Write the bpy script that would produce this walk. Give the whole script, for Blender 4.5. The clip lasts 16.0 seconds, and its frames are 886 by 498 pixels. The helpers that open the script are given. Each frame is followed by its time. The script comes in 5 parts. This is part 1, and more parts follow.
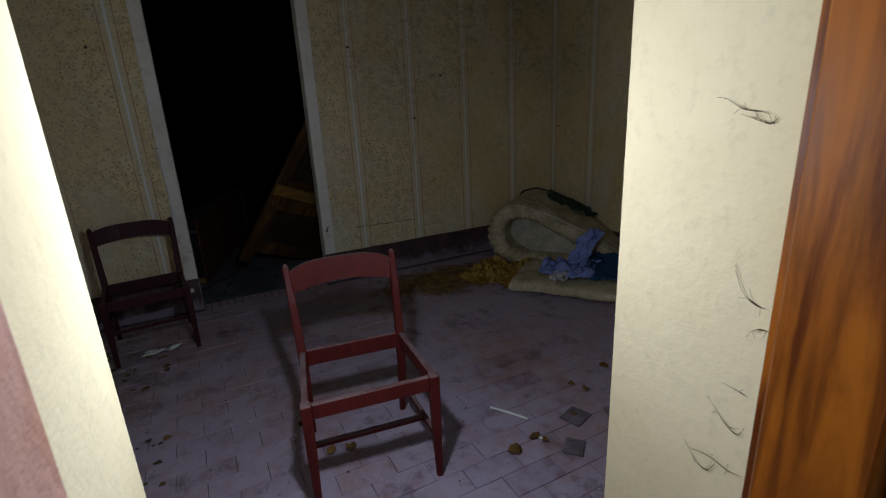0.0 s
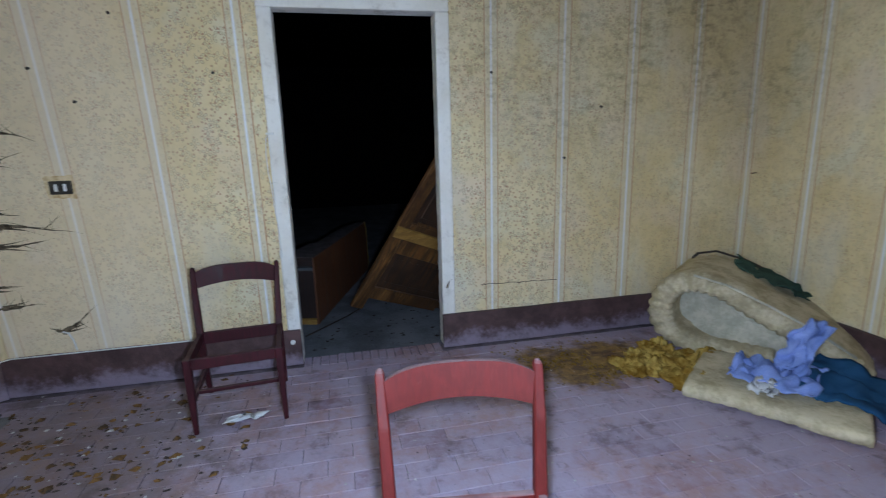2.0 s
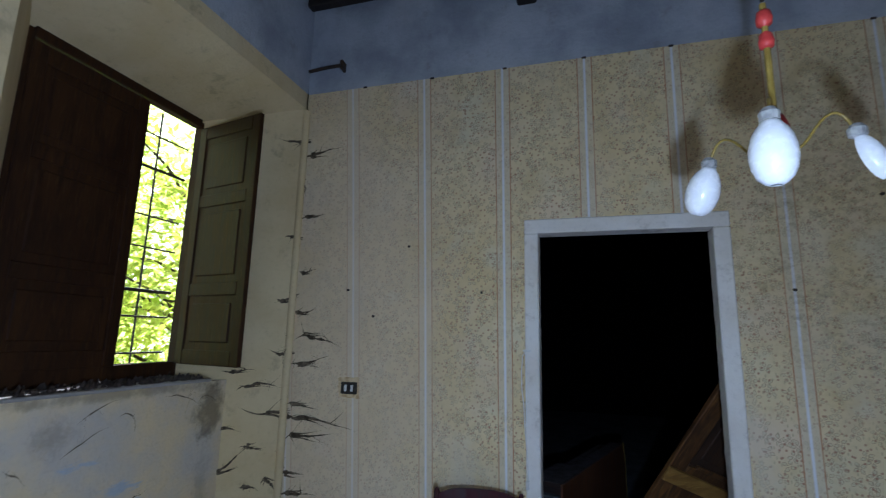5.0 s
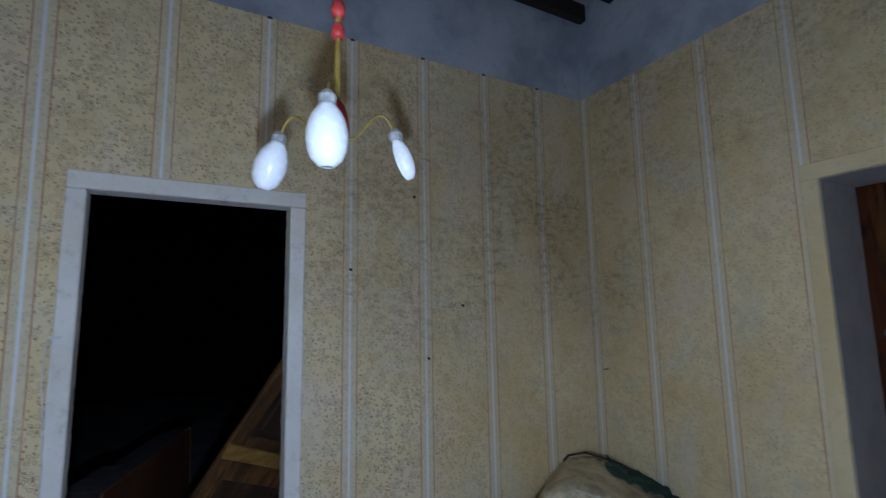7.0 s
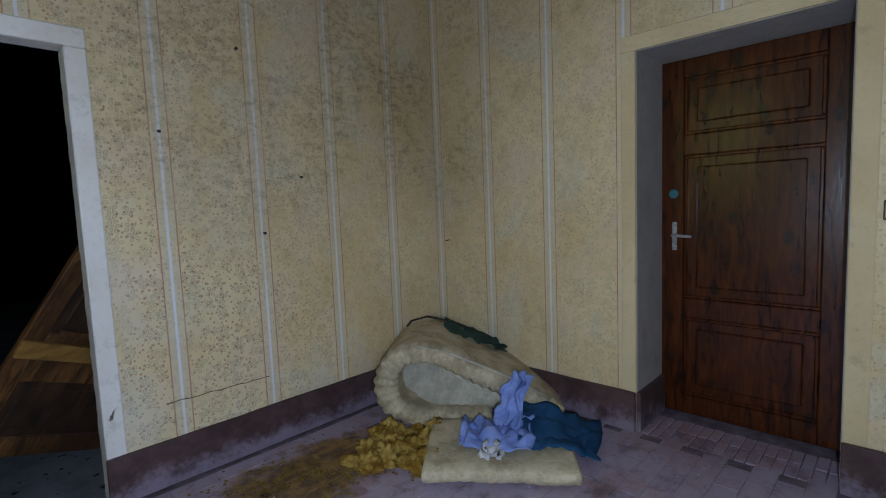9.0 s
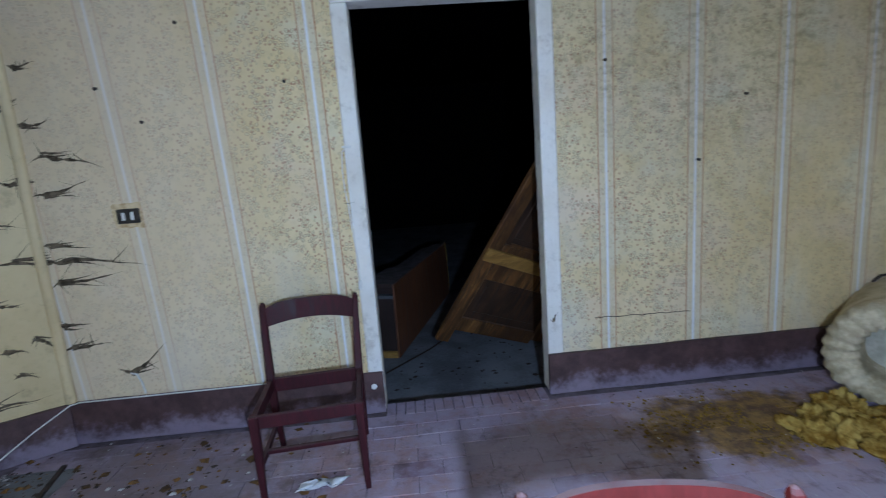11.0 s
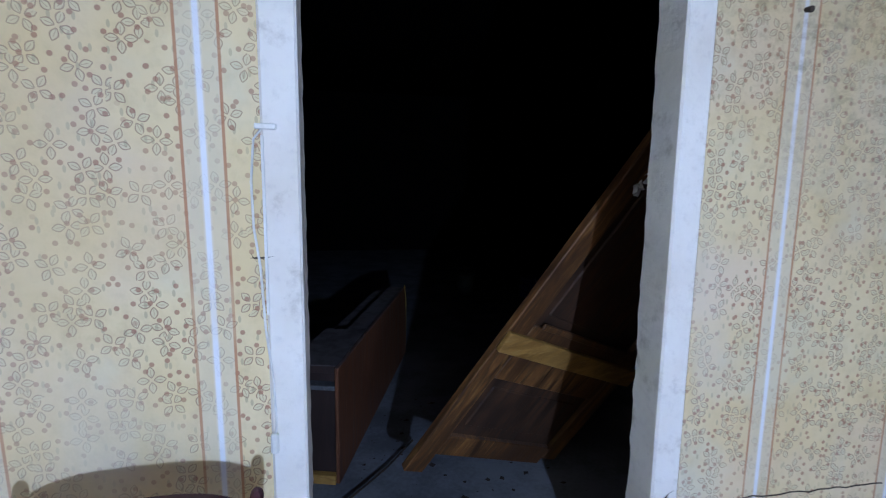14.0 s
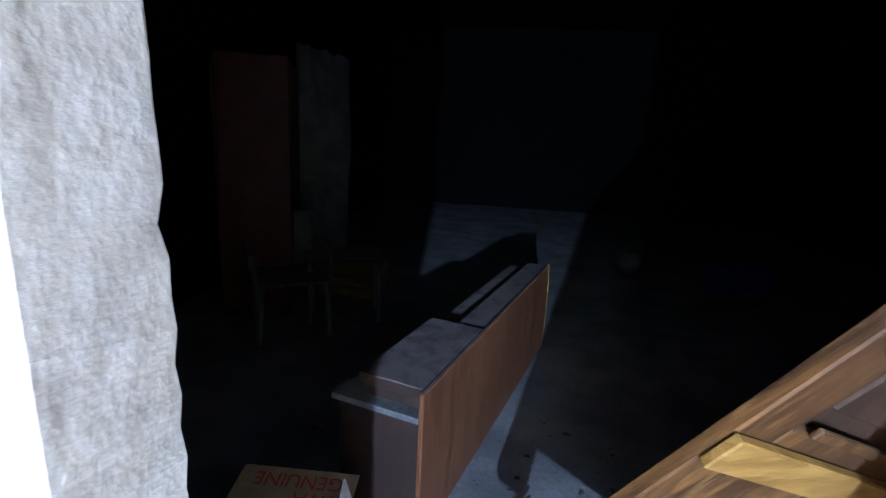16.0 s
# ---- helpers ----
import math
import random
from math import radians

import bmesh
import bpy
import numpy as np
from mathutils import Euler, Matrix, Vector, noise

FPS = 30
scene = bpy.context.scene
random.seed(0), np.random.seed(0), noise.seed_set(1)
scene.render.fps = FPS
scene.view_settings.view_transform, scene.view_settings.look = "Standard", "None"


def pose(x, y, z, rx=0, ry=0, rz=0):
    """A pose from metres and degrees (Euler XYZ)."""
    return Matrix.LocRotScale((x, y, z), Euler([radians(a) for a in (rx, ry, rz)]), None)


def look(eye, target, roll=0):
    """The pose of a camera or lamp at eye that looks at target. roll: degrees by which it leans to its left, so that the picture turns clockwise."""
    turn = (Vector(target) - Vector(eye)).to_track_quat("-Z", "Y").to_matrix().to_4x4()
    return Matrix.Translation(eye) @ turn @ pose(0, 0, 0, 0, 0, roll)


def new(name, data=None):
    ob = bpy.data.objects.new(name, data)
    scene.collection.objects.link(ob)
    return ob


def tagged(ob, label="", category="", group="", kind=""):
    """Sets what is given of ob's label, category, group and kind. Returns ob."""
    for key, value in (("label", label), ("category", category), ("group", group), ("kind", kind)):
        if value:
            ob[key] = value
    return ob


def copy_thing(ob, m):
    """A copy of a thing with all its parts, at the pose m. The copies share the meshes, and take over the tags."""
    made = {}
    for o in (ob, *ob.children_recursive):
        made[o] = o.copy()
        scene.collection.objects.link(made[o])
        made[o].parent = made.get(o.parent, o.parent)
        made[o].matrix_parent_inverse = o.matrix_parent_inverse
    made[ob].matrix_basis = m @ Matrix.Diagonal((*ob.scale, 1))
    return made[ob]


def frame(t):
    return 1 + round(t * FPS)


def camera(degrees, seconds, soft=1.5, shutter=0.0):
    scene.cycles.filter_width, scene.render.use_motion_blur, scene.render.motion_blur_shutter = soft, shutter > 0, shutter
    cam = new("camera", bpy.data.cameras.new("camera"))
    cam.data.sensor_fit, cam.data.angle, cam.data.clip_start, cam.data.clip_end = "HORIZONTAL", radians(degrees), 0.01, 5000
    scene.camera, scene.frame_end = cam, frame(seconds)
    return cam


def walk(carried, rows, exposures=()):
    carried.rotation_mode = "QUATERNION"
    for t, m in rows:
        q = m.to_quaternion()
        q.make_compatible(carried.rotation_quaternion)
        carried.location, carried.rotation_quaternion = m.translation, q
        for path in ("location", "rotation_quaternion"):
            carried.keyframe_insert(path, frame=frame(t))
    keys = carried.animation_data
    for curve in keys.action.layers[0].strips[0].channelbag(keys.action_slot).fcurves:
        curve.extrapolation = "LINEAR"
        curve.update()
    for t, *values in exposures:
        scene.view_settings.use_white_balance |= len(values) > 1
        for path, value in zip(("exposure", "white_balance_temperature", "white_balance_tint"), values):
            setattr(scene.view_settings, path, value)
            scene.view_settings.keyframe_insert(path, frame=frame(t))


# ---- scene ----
cam = camera(85.0, 16.0, soft=1.1, shutter=0.2)
PATH = [
    (0, (0.11, 0.191, 1.39), (0.968, 1.901, 0.806), -2.9),
    (0.5, (0.178, 0.393, 1.365), (0.991, 2.144, 0.842), -3.7),
    (1, (0.231, 0.594, 1.376), (0.948, 2.389, 0.864), -0.6),
    (1.5, (0.269, 0.76, 1.35), (0.902, 2.593, 0.861), 0.3),
    (2, (0.295, 0.915, 1.388), (0.705, 2.825, 0.959), -1.6),
    (2.5, (0.276, 1.027, 1.382), (0.046, 2.974, 0.985), -2.1),
    (3, (0.279, 1.067, 1.383), (-0.577, 2.852, 1.102), 2.6),
    (3.2, (0.283, 1.071, 1.391), (-0.715, 2.786, 1.141), 2.3),
    (5.3, (0.276, 1.127, 1.546), (-0.085, 3.051, 1.952), 0.3),
    (5.5, (0.281, 1.146, 1.552), (0.097, 3.095, 1.965), 0.1),
    (6, (0.31, 1.168, 1.566), (0.525, 3.098, 2.045), -1.5),
    (6.5, (0.33, 1.183, 1.556), (0.898, 3.053, 1.978), -1.8),
    (6.8, (0.355, 1.201, 1.552), (1.163, 3.0, 1.881), -1.5),
    (7, (0.386, 1.228, 1.542), (1.352, 2.959, 1.809), -1.0),
    (7.5, (0.444, 1.236, 1.512), (1.748, 2.75, 1.578), -1.7),
    (8, (0.48, 1.25, 1.449), (1.943, 2.611, 1.354), -1.9),
    (8.2, (0.497, 1.259, 1.44), (1.967, 2.608, 1.299), -2.2),
    (10.3, (0.472, 1.294, 1.316), (1.525, 2.964, 0.998), -1.6),
    (10.5, (0.41, 1.36, 1.368), (1.24, 3.137, 0.975), -1.8),
    (11, (0.226, 1.432, 1.341), (0.35, 3.399, 0.999), -4.3),
    (11.5, (0.164, 1.597, 1.356), (0.083, 3.566, 1.011), -1.8),
    (12, (0.071, 1.795, 1.353), (0.21, 3.756, 0.989), -3.5),
    (12.5, (-0.023, 2.014, 1.349), (0.436, 3.916, 0.937), -2.4),
    (13, (-0.001, 2.301, 1.346), (0.364, 4.226, 0.941), -0.9),
    (13.5, (0.066, 2.558, 1.355), (0.482, 4.478, 0.981), 1.3),
    (14, (0.1, 2.865, 1.352), (0.492, 4.808, 1.081), 0.7),
    (14.5, (0.16, 3.108, 1.314), (0.38, 5.06, 0.938), -0.3),
    (15, (0.255, 3.329, 1.348), (0.186, 5.29, 0.961), 0.2),
    (15.5, (0.269, 3.533, 1.316), (0.172, 5.487, 0.902), 0.9),
    (15.7, (0.249, 3.641, 1.294), (0.13, 5.595, 0.882), 2.8),
    (16, (0.264, 3.782, 1.298), (0.03, 5.711, 0.823), 3.0),
]
EXPOSURE = [
    (0.0, -0.8, 6700, 16), (0.5, -0.5, 6300, 13), (1.0, 0.2, 6000, 12), (1.5, 1.8, 5750, 12), (3.2, 1.95, 5500, 13),
    (5.3, 1.0, 5200, 14), (6.5, 1.1, 5150, 14), (8.0, 1.2, 5750, 16), (10.5, 1.85, 5350, 12), (11.5, 1.9, 5050, 13),
    (13.0, 2.05, 5000, 15), (14.0, 2.3, 5150, 19), (14.5, 2.65, 5250, 22), (15.2, 3.05, 5150, 18), (15.5, 3.3, 5150, 18), (16.0, 4.6, 5350, 16),
]
walk(cam, [(t, look(eye, target, roll)) for t, eye, target, roll in PATH], EXPOSURE)

# ---- world, sun, torch ----
world = bpy.data.worlds.new("world")
scene.world = world
world.use_nodes = True
wt = world.node_tree
sky = wt.nodes.new("ShaderNodeTexSky")
sky.sky_type, sky.sun_disc = "NISHITA", False
sky.sun_elevation, sky.sun_rotation = radians(50), radians(342)
wt.links.new(sky.outputs[0], wt.nodes["Background"].inputs[0])
wt.nodes["Background"].inputs[1].default_value = 0.15
sun = new("sun", bpy.data.lights.new("sun", "SUN"))
sun.data.energy, sun.data.angle, sun.data.color = 5.0, radians(0.6), (1.0, 0.95, 0.86)
sun.matrix_world = look((30 * math.sin(radians(342)), 30 * math.cos(radians(342)), 30 * math.tan(radians(50))), (0, 0, 0))
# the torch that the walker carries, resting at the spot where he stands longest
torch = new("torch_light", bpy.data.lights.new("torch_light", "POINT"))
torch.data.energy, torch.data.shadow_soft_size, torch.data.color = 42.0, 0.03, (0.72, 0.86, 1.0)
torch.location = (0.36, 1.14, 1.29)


# ---- materials ----
class Net:
    """A small node-graph writer."""

    def __init__(self, name):
        self.mat = bpy.data.materials.new(name)
        self.mat.use_nodes = True
        self.t = self.mat.node_tree
        self.bsdf = self.t.nodes["Principled BSDF"]

    def node(self, kind, **props):
        n = self.t.nodes.new(kind)
        for k, v in props.items():
            setattr(n, k, v)
        return n

    def put(self, socket, v):
        if isinstance(v, bpy.types.NodeSocket):
            self.t.links.new(v, socket)
        elif isinstance(v, (tuple, list)) and len(v) == 3 and socket.type == "RGBA":
            socket.default_value = (*v, 1)
        else:
            socket.default_value = v

    def math(self, op, a, b=0.0, c=0.0):
        n = self.node("ShaderNodeMath", operation=op)
        for s, v in zip(n.inputs, (a, b, c)):
            self.put(s, v)
        return n.outputs[0]

    def vec(self, op, a, b=(0, 0, 0)):
        n = self.node("ShaderNodeVectorMath", operation=op)
        self.put(n.inputs[0], a)
        if op == "SCALE":
            self.put(n.inputs[3], b)
        else:
            self.put(n.inputs[1], b)
        return n.outputs[1] if op in ("LENGTH", "DISTANCE", "DOT_PRODUCT") else n.outputs[0]

    def position(self):
        return self.node("ShaderNodeNewGeometry").outputs["Position"]

    def local(self):
        return self.node("ShaderNodeTexCoord").outputs["Object"]

    def split(self, v):
        return self.node_in("ShaderNodeSeparateXYZ", v).outputs

    def node_in(self, kind, v):
        n = self.node(kind)
        self.put(n.inputs[0], v)
        return n

    def xyz(self, x, y, z=0.0):
        n = self.node("ShaderNodeCombineXYZ")
        for s, v in zip(n.inputs, (x, y, z)):
            self.put(s, v)
        return n.outputs[0]

    def noise(self, v, scale, detail=4.0, rough=0.55, distortion=0.0):
        n = self.node("ShaderNodeTexNoise")
        for k, x in (("Vector", v), ("Scale", scale), ("Detail", detail), ("Roughness", rough), ("Distortion", distortion)):
            self.put(n.inputs[k], x)
        return n.outputs[0]

    def wave(self, v, scale, distortion=4.0, detail=3.0, dscale=1.0, axis="X"):
        n = self.node("ShaderNodeTexWave", bands_direction=axis)
        for k, x in (("Vector", v), ("Scale", scale), ("Distortion", distortion), ("Detail", detail), ("Detail Scale", dscale)):
            self.put(n.inputs[k], x)
        return n.outputs[1]

    def cells(self, v, scale, feature="F1", randomness=1.0, dims="3D"):
        n = self.node("ShaderNodeTexVoronoi", feature=feature, voronoi_dimensions=dims)
        self.put(n.inputs["Vector"], v)
        self.put(n.inputs["Scale"], scale)
        self.put(n.inputs["Randomness"], randomness)
        return n.outputs

    def step(self, v, lo, hi, a=0.0, b=1.0):
        n = self.node("ShaderNodeMapRange", interpolation_type="SMOOTHSTEP")
        for s, x in zip(n.inputs, (v, lo, hi, a, b)):
            self.put(s, x)
        return n.outputs[0]

    def mix(self, f, a, b, kind="MIX"):
        n = self.node("ShaderNodeMix", data_type="RGBA", blend_type=kind)
        self.put(n.inputs[0], f)
        self.put(n.inputs[6], a)
        self.put(n.inputs[7], b)
        return n.outputs[2]

    def random(self):
        return self.node("ShaderNodeObjectInfo").outputs["Random"]

    def done(self, color, rough=0.7, bump=None, height=0.002, metal=0.0, spec=0.5):
        self.put(self.bsdf.inputs["Base Color"], color)
        self.put(self.bsdf.inputs["Roughness"], rough)
        self.put(self.bsdf.inputs["Metallic"], metal)
        self.put(self.bsdf.inputs["Specular IOR Level"], spec)
        if bump is not None:
            b = self.node("ShaderNodeBump")
            self.put(b.inputs["Height"], bump)
            self.put(b.inputs["Distance"], height)
            self.put(b.inputs["Strength"], 0.8)
            self.t.links.new(b.outputs[0], self.bsdf.inputs["Normal"])
        return self.mat


def grain(name, dark, light, scale=6.0, rough=0.7, bump=0.001, fine=60.0, spec=0.4):
    """A plain worn surface: two tones in two sizes of noise, with fine relief."""
    n = Net(name)
    p = n.position()
    big, small = n.noise(p, scale), n.noise(p, fine, 5)
    f = n.step(n.math("ADD", n.math("MULTIPLY", big, 0.7), n.math("MULTIPLY", small, 0.3)), 0.36, 0.64)
    return n.done(n.mix(f, dark, light), n.step(small, 0.2, 0.8, rough - 0.1, rough + 0.1), small, bump, spec=spec)


def wallpaper(name, axis, offset, mould, bleach=(9.0, 9.0, 9.0), fresh=(0.0, 9.0)):
    """Cream paper with sprigs and berries, and pale ruled bands every half metre. axis: the wall's run; mould: places (x, y, z, radius) of the black bloom;
    fresh: the middle and half width of the stretch whose print has kept its colour."""
    n = Net(name)
    p = n.position()
    x, y, z = n.split(p)
    run = n.math("SUBTRACT", x if axis == "x" else y, offset)
    if axis == "x":  # strips hung out of plumb towards the window
        run = n.math("SUBTRACT", run, n.math("MULTIPLY", n.math("SUBTRACT", 1.7, z), n.math("MULTIPLY", n.math("MAXIMUM", n.math("MULTIPLY", x, -1.0), 0.0), 0.048)))
    flat = n.xyz(run, z)
    blot, fine = n.noise(p, 1.7, 5, 0.6), n.noise(p, 26, 4)
    base = n.mix(n.step(blot, 0.3, 0.7), (0.64, 0.505, 0.265), (0.72, 0.61, 0.375))
    base = n.mix(n.step(fine, 0.45, 0.75, 0, 0.25), base, (0.44, 0.36, 0.2))
    base = n.mix(n.step(n.noise(n.vec("MULTIPLY", p, (1, 1, 0.7)), 6.5, 6, 0.68), 0.48, 0.72, 0, 0.5), base, (0.46, 0.37, 0.19))
    base = n.mix(n.step(n.noise(p, 2.3, 3), 0.5, 0.72, 0, 0.5), base, (0.68, 0.55, 0.42))
    base = n.mix(n.step(n.noise(n.vec("ADD", p, (7, 3, 1)), 3.1, 4), 0.54, 0.72, 0, 0.45), base, (0.6, 0.6, 0.47))
    # sprigs of four pointed leaves, drawn as outlines with a vein
    cell = n.cells(flat, 15.0, dims="2D")
    off = n.vec("SCALE", n.vec("SUBTRACT", flat, cell["Position"]), 15.0)
    ox, oy, _ = n.split(off)
    turn = n.math("MULTIPLY", n.split(cell["Color"])[0], 6.28)
    ang = n.math("ADD", n.math("ARCTAN2", oy, ox), turn)
    rad = n.vec("LENGTH", off)
    fold = n.math("MULTIPLY", n.math("SUBTRACT", n.math("FRACT", n.math("MULTIPLY", n.math("ADD", ang, 12.566), 0.63662)), 0.5), 1.5708)
    px = n.math("MULTIPLY", rad, n.math("COSINE", fold))
    py = n.math("ABSOLUTE", n.math("MULTIPLY", rad, n.math("SINE", fold)))
    u = n.math("DIVIDE", n.math("SUBTRACT", px, 0.07), 0.4)
    on = n.math("MULTIPLY", n.math("GREATER_THAN", u, 0.0), n.math("LESS_THAN", u, 1.0))
    wide = n.math("MULTIPLY", n.math("SINE", n.math("MULTIPLY", u, 3.1416)), 0.115)
    line = n.math("MULTIPLY", on, n.math("MAXIMUM", n.step(n.math("ABSOLUTE", n.math("SUBTRACT", py, wide)), 0.009, 0.03, 1, 0), n.math("MULTIPLY", n.step(py, 0.004, 0.016, 0.7, 0), n.math("LESS_THAN", u, 0.7))))
    inside = n.math("MULTIPLY", on, n.step(n.math("SUBTRACT", wide, py), 0.0, 0.03))
    berry = n.cells(n.vec("ADD", flat, (3.1, 7.7, 0)), 30.0, dims="2D")
    pick = n.step(n.split(berry["Color"])[1], 0.18, 0.22)
    dot = n.math("MULTIPLY", n.step(berry["Distance"], 0.14, 0.2, 1, 0), pick)
    dash = n.cells(n.vec("MULTIPLY", n.vec("ADD", flat, (1.3, 2.9, 0)), (1.0, 0.45, 1)), 46.0, dims="2D")
    fleck = n.math("MULTIPLY", n.step(dash["Distance"], 0.13, 0.2, 1, 0), n.step(n.split(dash["Color"])[2], 0.5, 0.55))
    faded = n.step(n.noise(p, 3.5, 3), 0.3, 0.62, 0.45, 1.0)
    kept = n.math("ADD", n.math("ABSOLUTE", n.math("SUBTRACT", x if axis == "x" else y, fresh[0])), n.math("MULTIPLY", n.noise(p, 1.9, 3), 0.9))
    faded = n.math("MULTIPLY", faded, n.step(kept, fresh[1], fresh[1] + 1.1, 1.0, 0.5))
    paper = n.mix(n.math("MULTIPLY", n.math("MULTIPLY", inside, faded), 0.45), base, (0.56, 0.52, 0.34))
    paper = n.mix(n.math("MULTIPLY", n.math("MULTIPLY", fleck, faded), 0.6), paper, (0.36, 0.31, 0.19))
    paper = n.mix(n.math("MULTIPLY", n.math("MULTIPLY", line, faded), 0.8), paper, (0.25, 0.15, 0.1))
    paper = n.mix(n.math("MULTIPLY", n.math("MULTIPLY", dot, faded), 0.8), paper, (0.33, 0.155, 0.1))
    # ruled bands
    u = n.math("ABSOLUTE", n.math("SUBTRACT", n.math("FRACT", n.math("ADD", n.math("MULTIPLY", run, 2.0), 0.5)), 0.5))
    m = n.math("MULTIPLY", u, 0.5)
    band = n.step(m, 0.040, 0.042, 1, 0)
    rule = n.math("MULTIPLY", n.step(m, 0.0385, 0.041), n.step(m, 0.045, 0.0475, 1, 0))
    core = n.step(m, 0.004, 0.011, 1, 0)
    worn = n.noise(n.vec("MULTIPLY", p, (3, 3, 0.8)), 4, 4)
    pale = n.mix(core, (0.63, 0.57, 0.42), (0.72, 0.735, 0.79))
    paper = n.mix(n.math("MULTIPLY", band, n.math("MAXIMUM", n.step(worn, 0.25, 0.55, 0.2, 0.6), n.math("MULTIPLY", core, n.step(worn, 0.2, 0.5, 0.6, 0.95)))), paper, pale)
    paper = n.mix(n.math("MULTIPLY", rule, n.step(worn, 0.3, 0.55, 0.4, 0.9)), paper, (0.42, 0.2, 0.105))
    # bloom of mould, water marks, grey dust
    spots = n.math("MULTIPLY", n.step(n.noise(p, 38, 5, 0.7), 0.5, 0.66), n.step(n.noise(p, 7, 3), 0.35, 0.6))
    smear = n.math("MULTIPLY", n.step(n.noise(n.vec("MULTIPLY", p, (1.0, 1.0, 1.5)), 14, 6, 0.75, 0.4), 0.45, 0.68), n.step(n.noise(p, 2.6, 3), 0.36, 0.58))
    for mx, my, mz, r in mould:
        near = n.step(n.vec("DISTANCE", p, (mx, my, mz)), r * 0.2, r, 1, 0)
        paper = n.mix(n.math("MULTIPLY", n.math("MULTIPLY", near, spots), 0.45), paper, (0.12, 0.1, 0.06))
        paper = n.mix(n.math("MULTIPLY", n.math("MULTIPLY", near, smear), 0.62), paper, (0.13, 0.11, 0.06))
        paper = n.mix(n.math("MULTIPLY", near, 0.3), paper, (0.28, 0.22, 0.12))
    damp = n.math("MULTIPLY", n.step(n.noise(n.vec("MULTIPLY", p, (1, 1, 0.35)), 3.2, 4), 0.5, 0.72), n.step(z, 0.2, 1.6, 0.4, 0.15))
    paper = n.mix(damp, paper, (0.60, 0.60, 0.57))
    # sun-bleached stretch beside the window
    far = n.vec("LENGTH", n.vec("MULTIPLY", n.vec("SUBTRACT", p, bleach), (1.0, 1.0, 0.3)))
    pale = n.step(n.math("ADD", far, n.math("MULTIPLY", n.math("SUBTRACT", n.noise(p, 2.5, 4), 0.5), 0.9)), 0.35, 0.95, 0.5, 0)
    paper = n.mix(pale, paper, (0.72, 0.6, 0.44))
    rust = n.math("MULTIPLY", n.step(n.noise(p, 5.5, 6, 0.7), 0.62, 0.75), 0.5)
    paper = n.mix(rust, paper, (0.5, 0.3, 0.12))
    relief = n.math("ADD", n.math("MULTIPLY", n.noise(p, 9, 4), 1.0), n.math("MULTIPLY", n.math("ADD", line, dot), 0.08))
    return n.done(paper, n.math("SUBTRACT", 0.72, n.math("MULTIPLY", n.math("MULTIPLY", band, core), 0.3)), relief, 0.006, spec=0.3)


def plaster(name, tone, dirt, rust=0.0, relief=0.006, spec=0.25, stains=0.56):
    n = Net(name)
    p = n.position()
    a, b = n.noise(p, 2.2, 5, 0.6), n.noise(p, 34, 6, 0.65)
    c = n.mix(n.step(a, 0.35, 0.72), tone, dirt)
    c = n.mix(n.step(b, 0.5, 0.8, 0, 0.3), c, tuple(v * 0.55 for v in tone))
    if rust:
        c = n.mix(n.math("MULTIPLY", n.step(n.noise(p, 6, 6, 0.7), stains, stains + 0.16), rust), c, (0.16, 0.12, 0.08))
    return n.done(c, 0.85, n.math("ADD", b, n.math("MULTIPLY", a, 1.5)), relief, spec=spec)


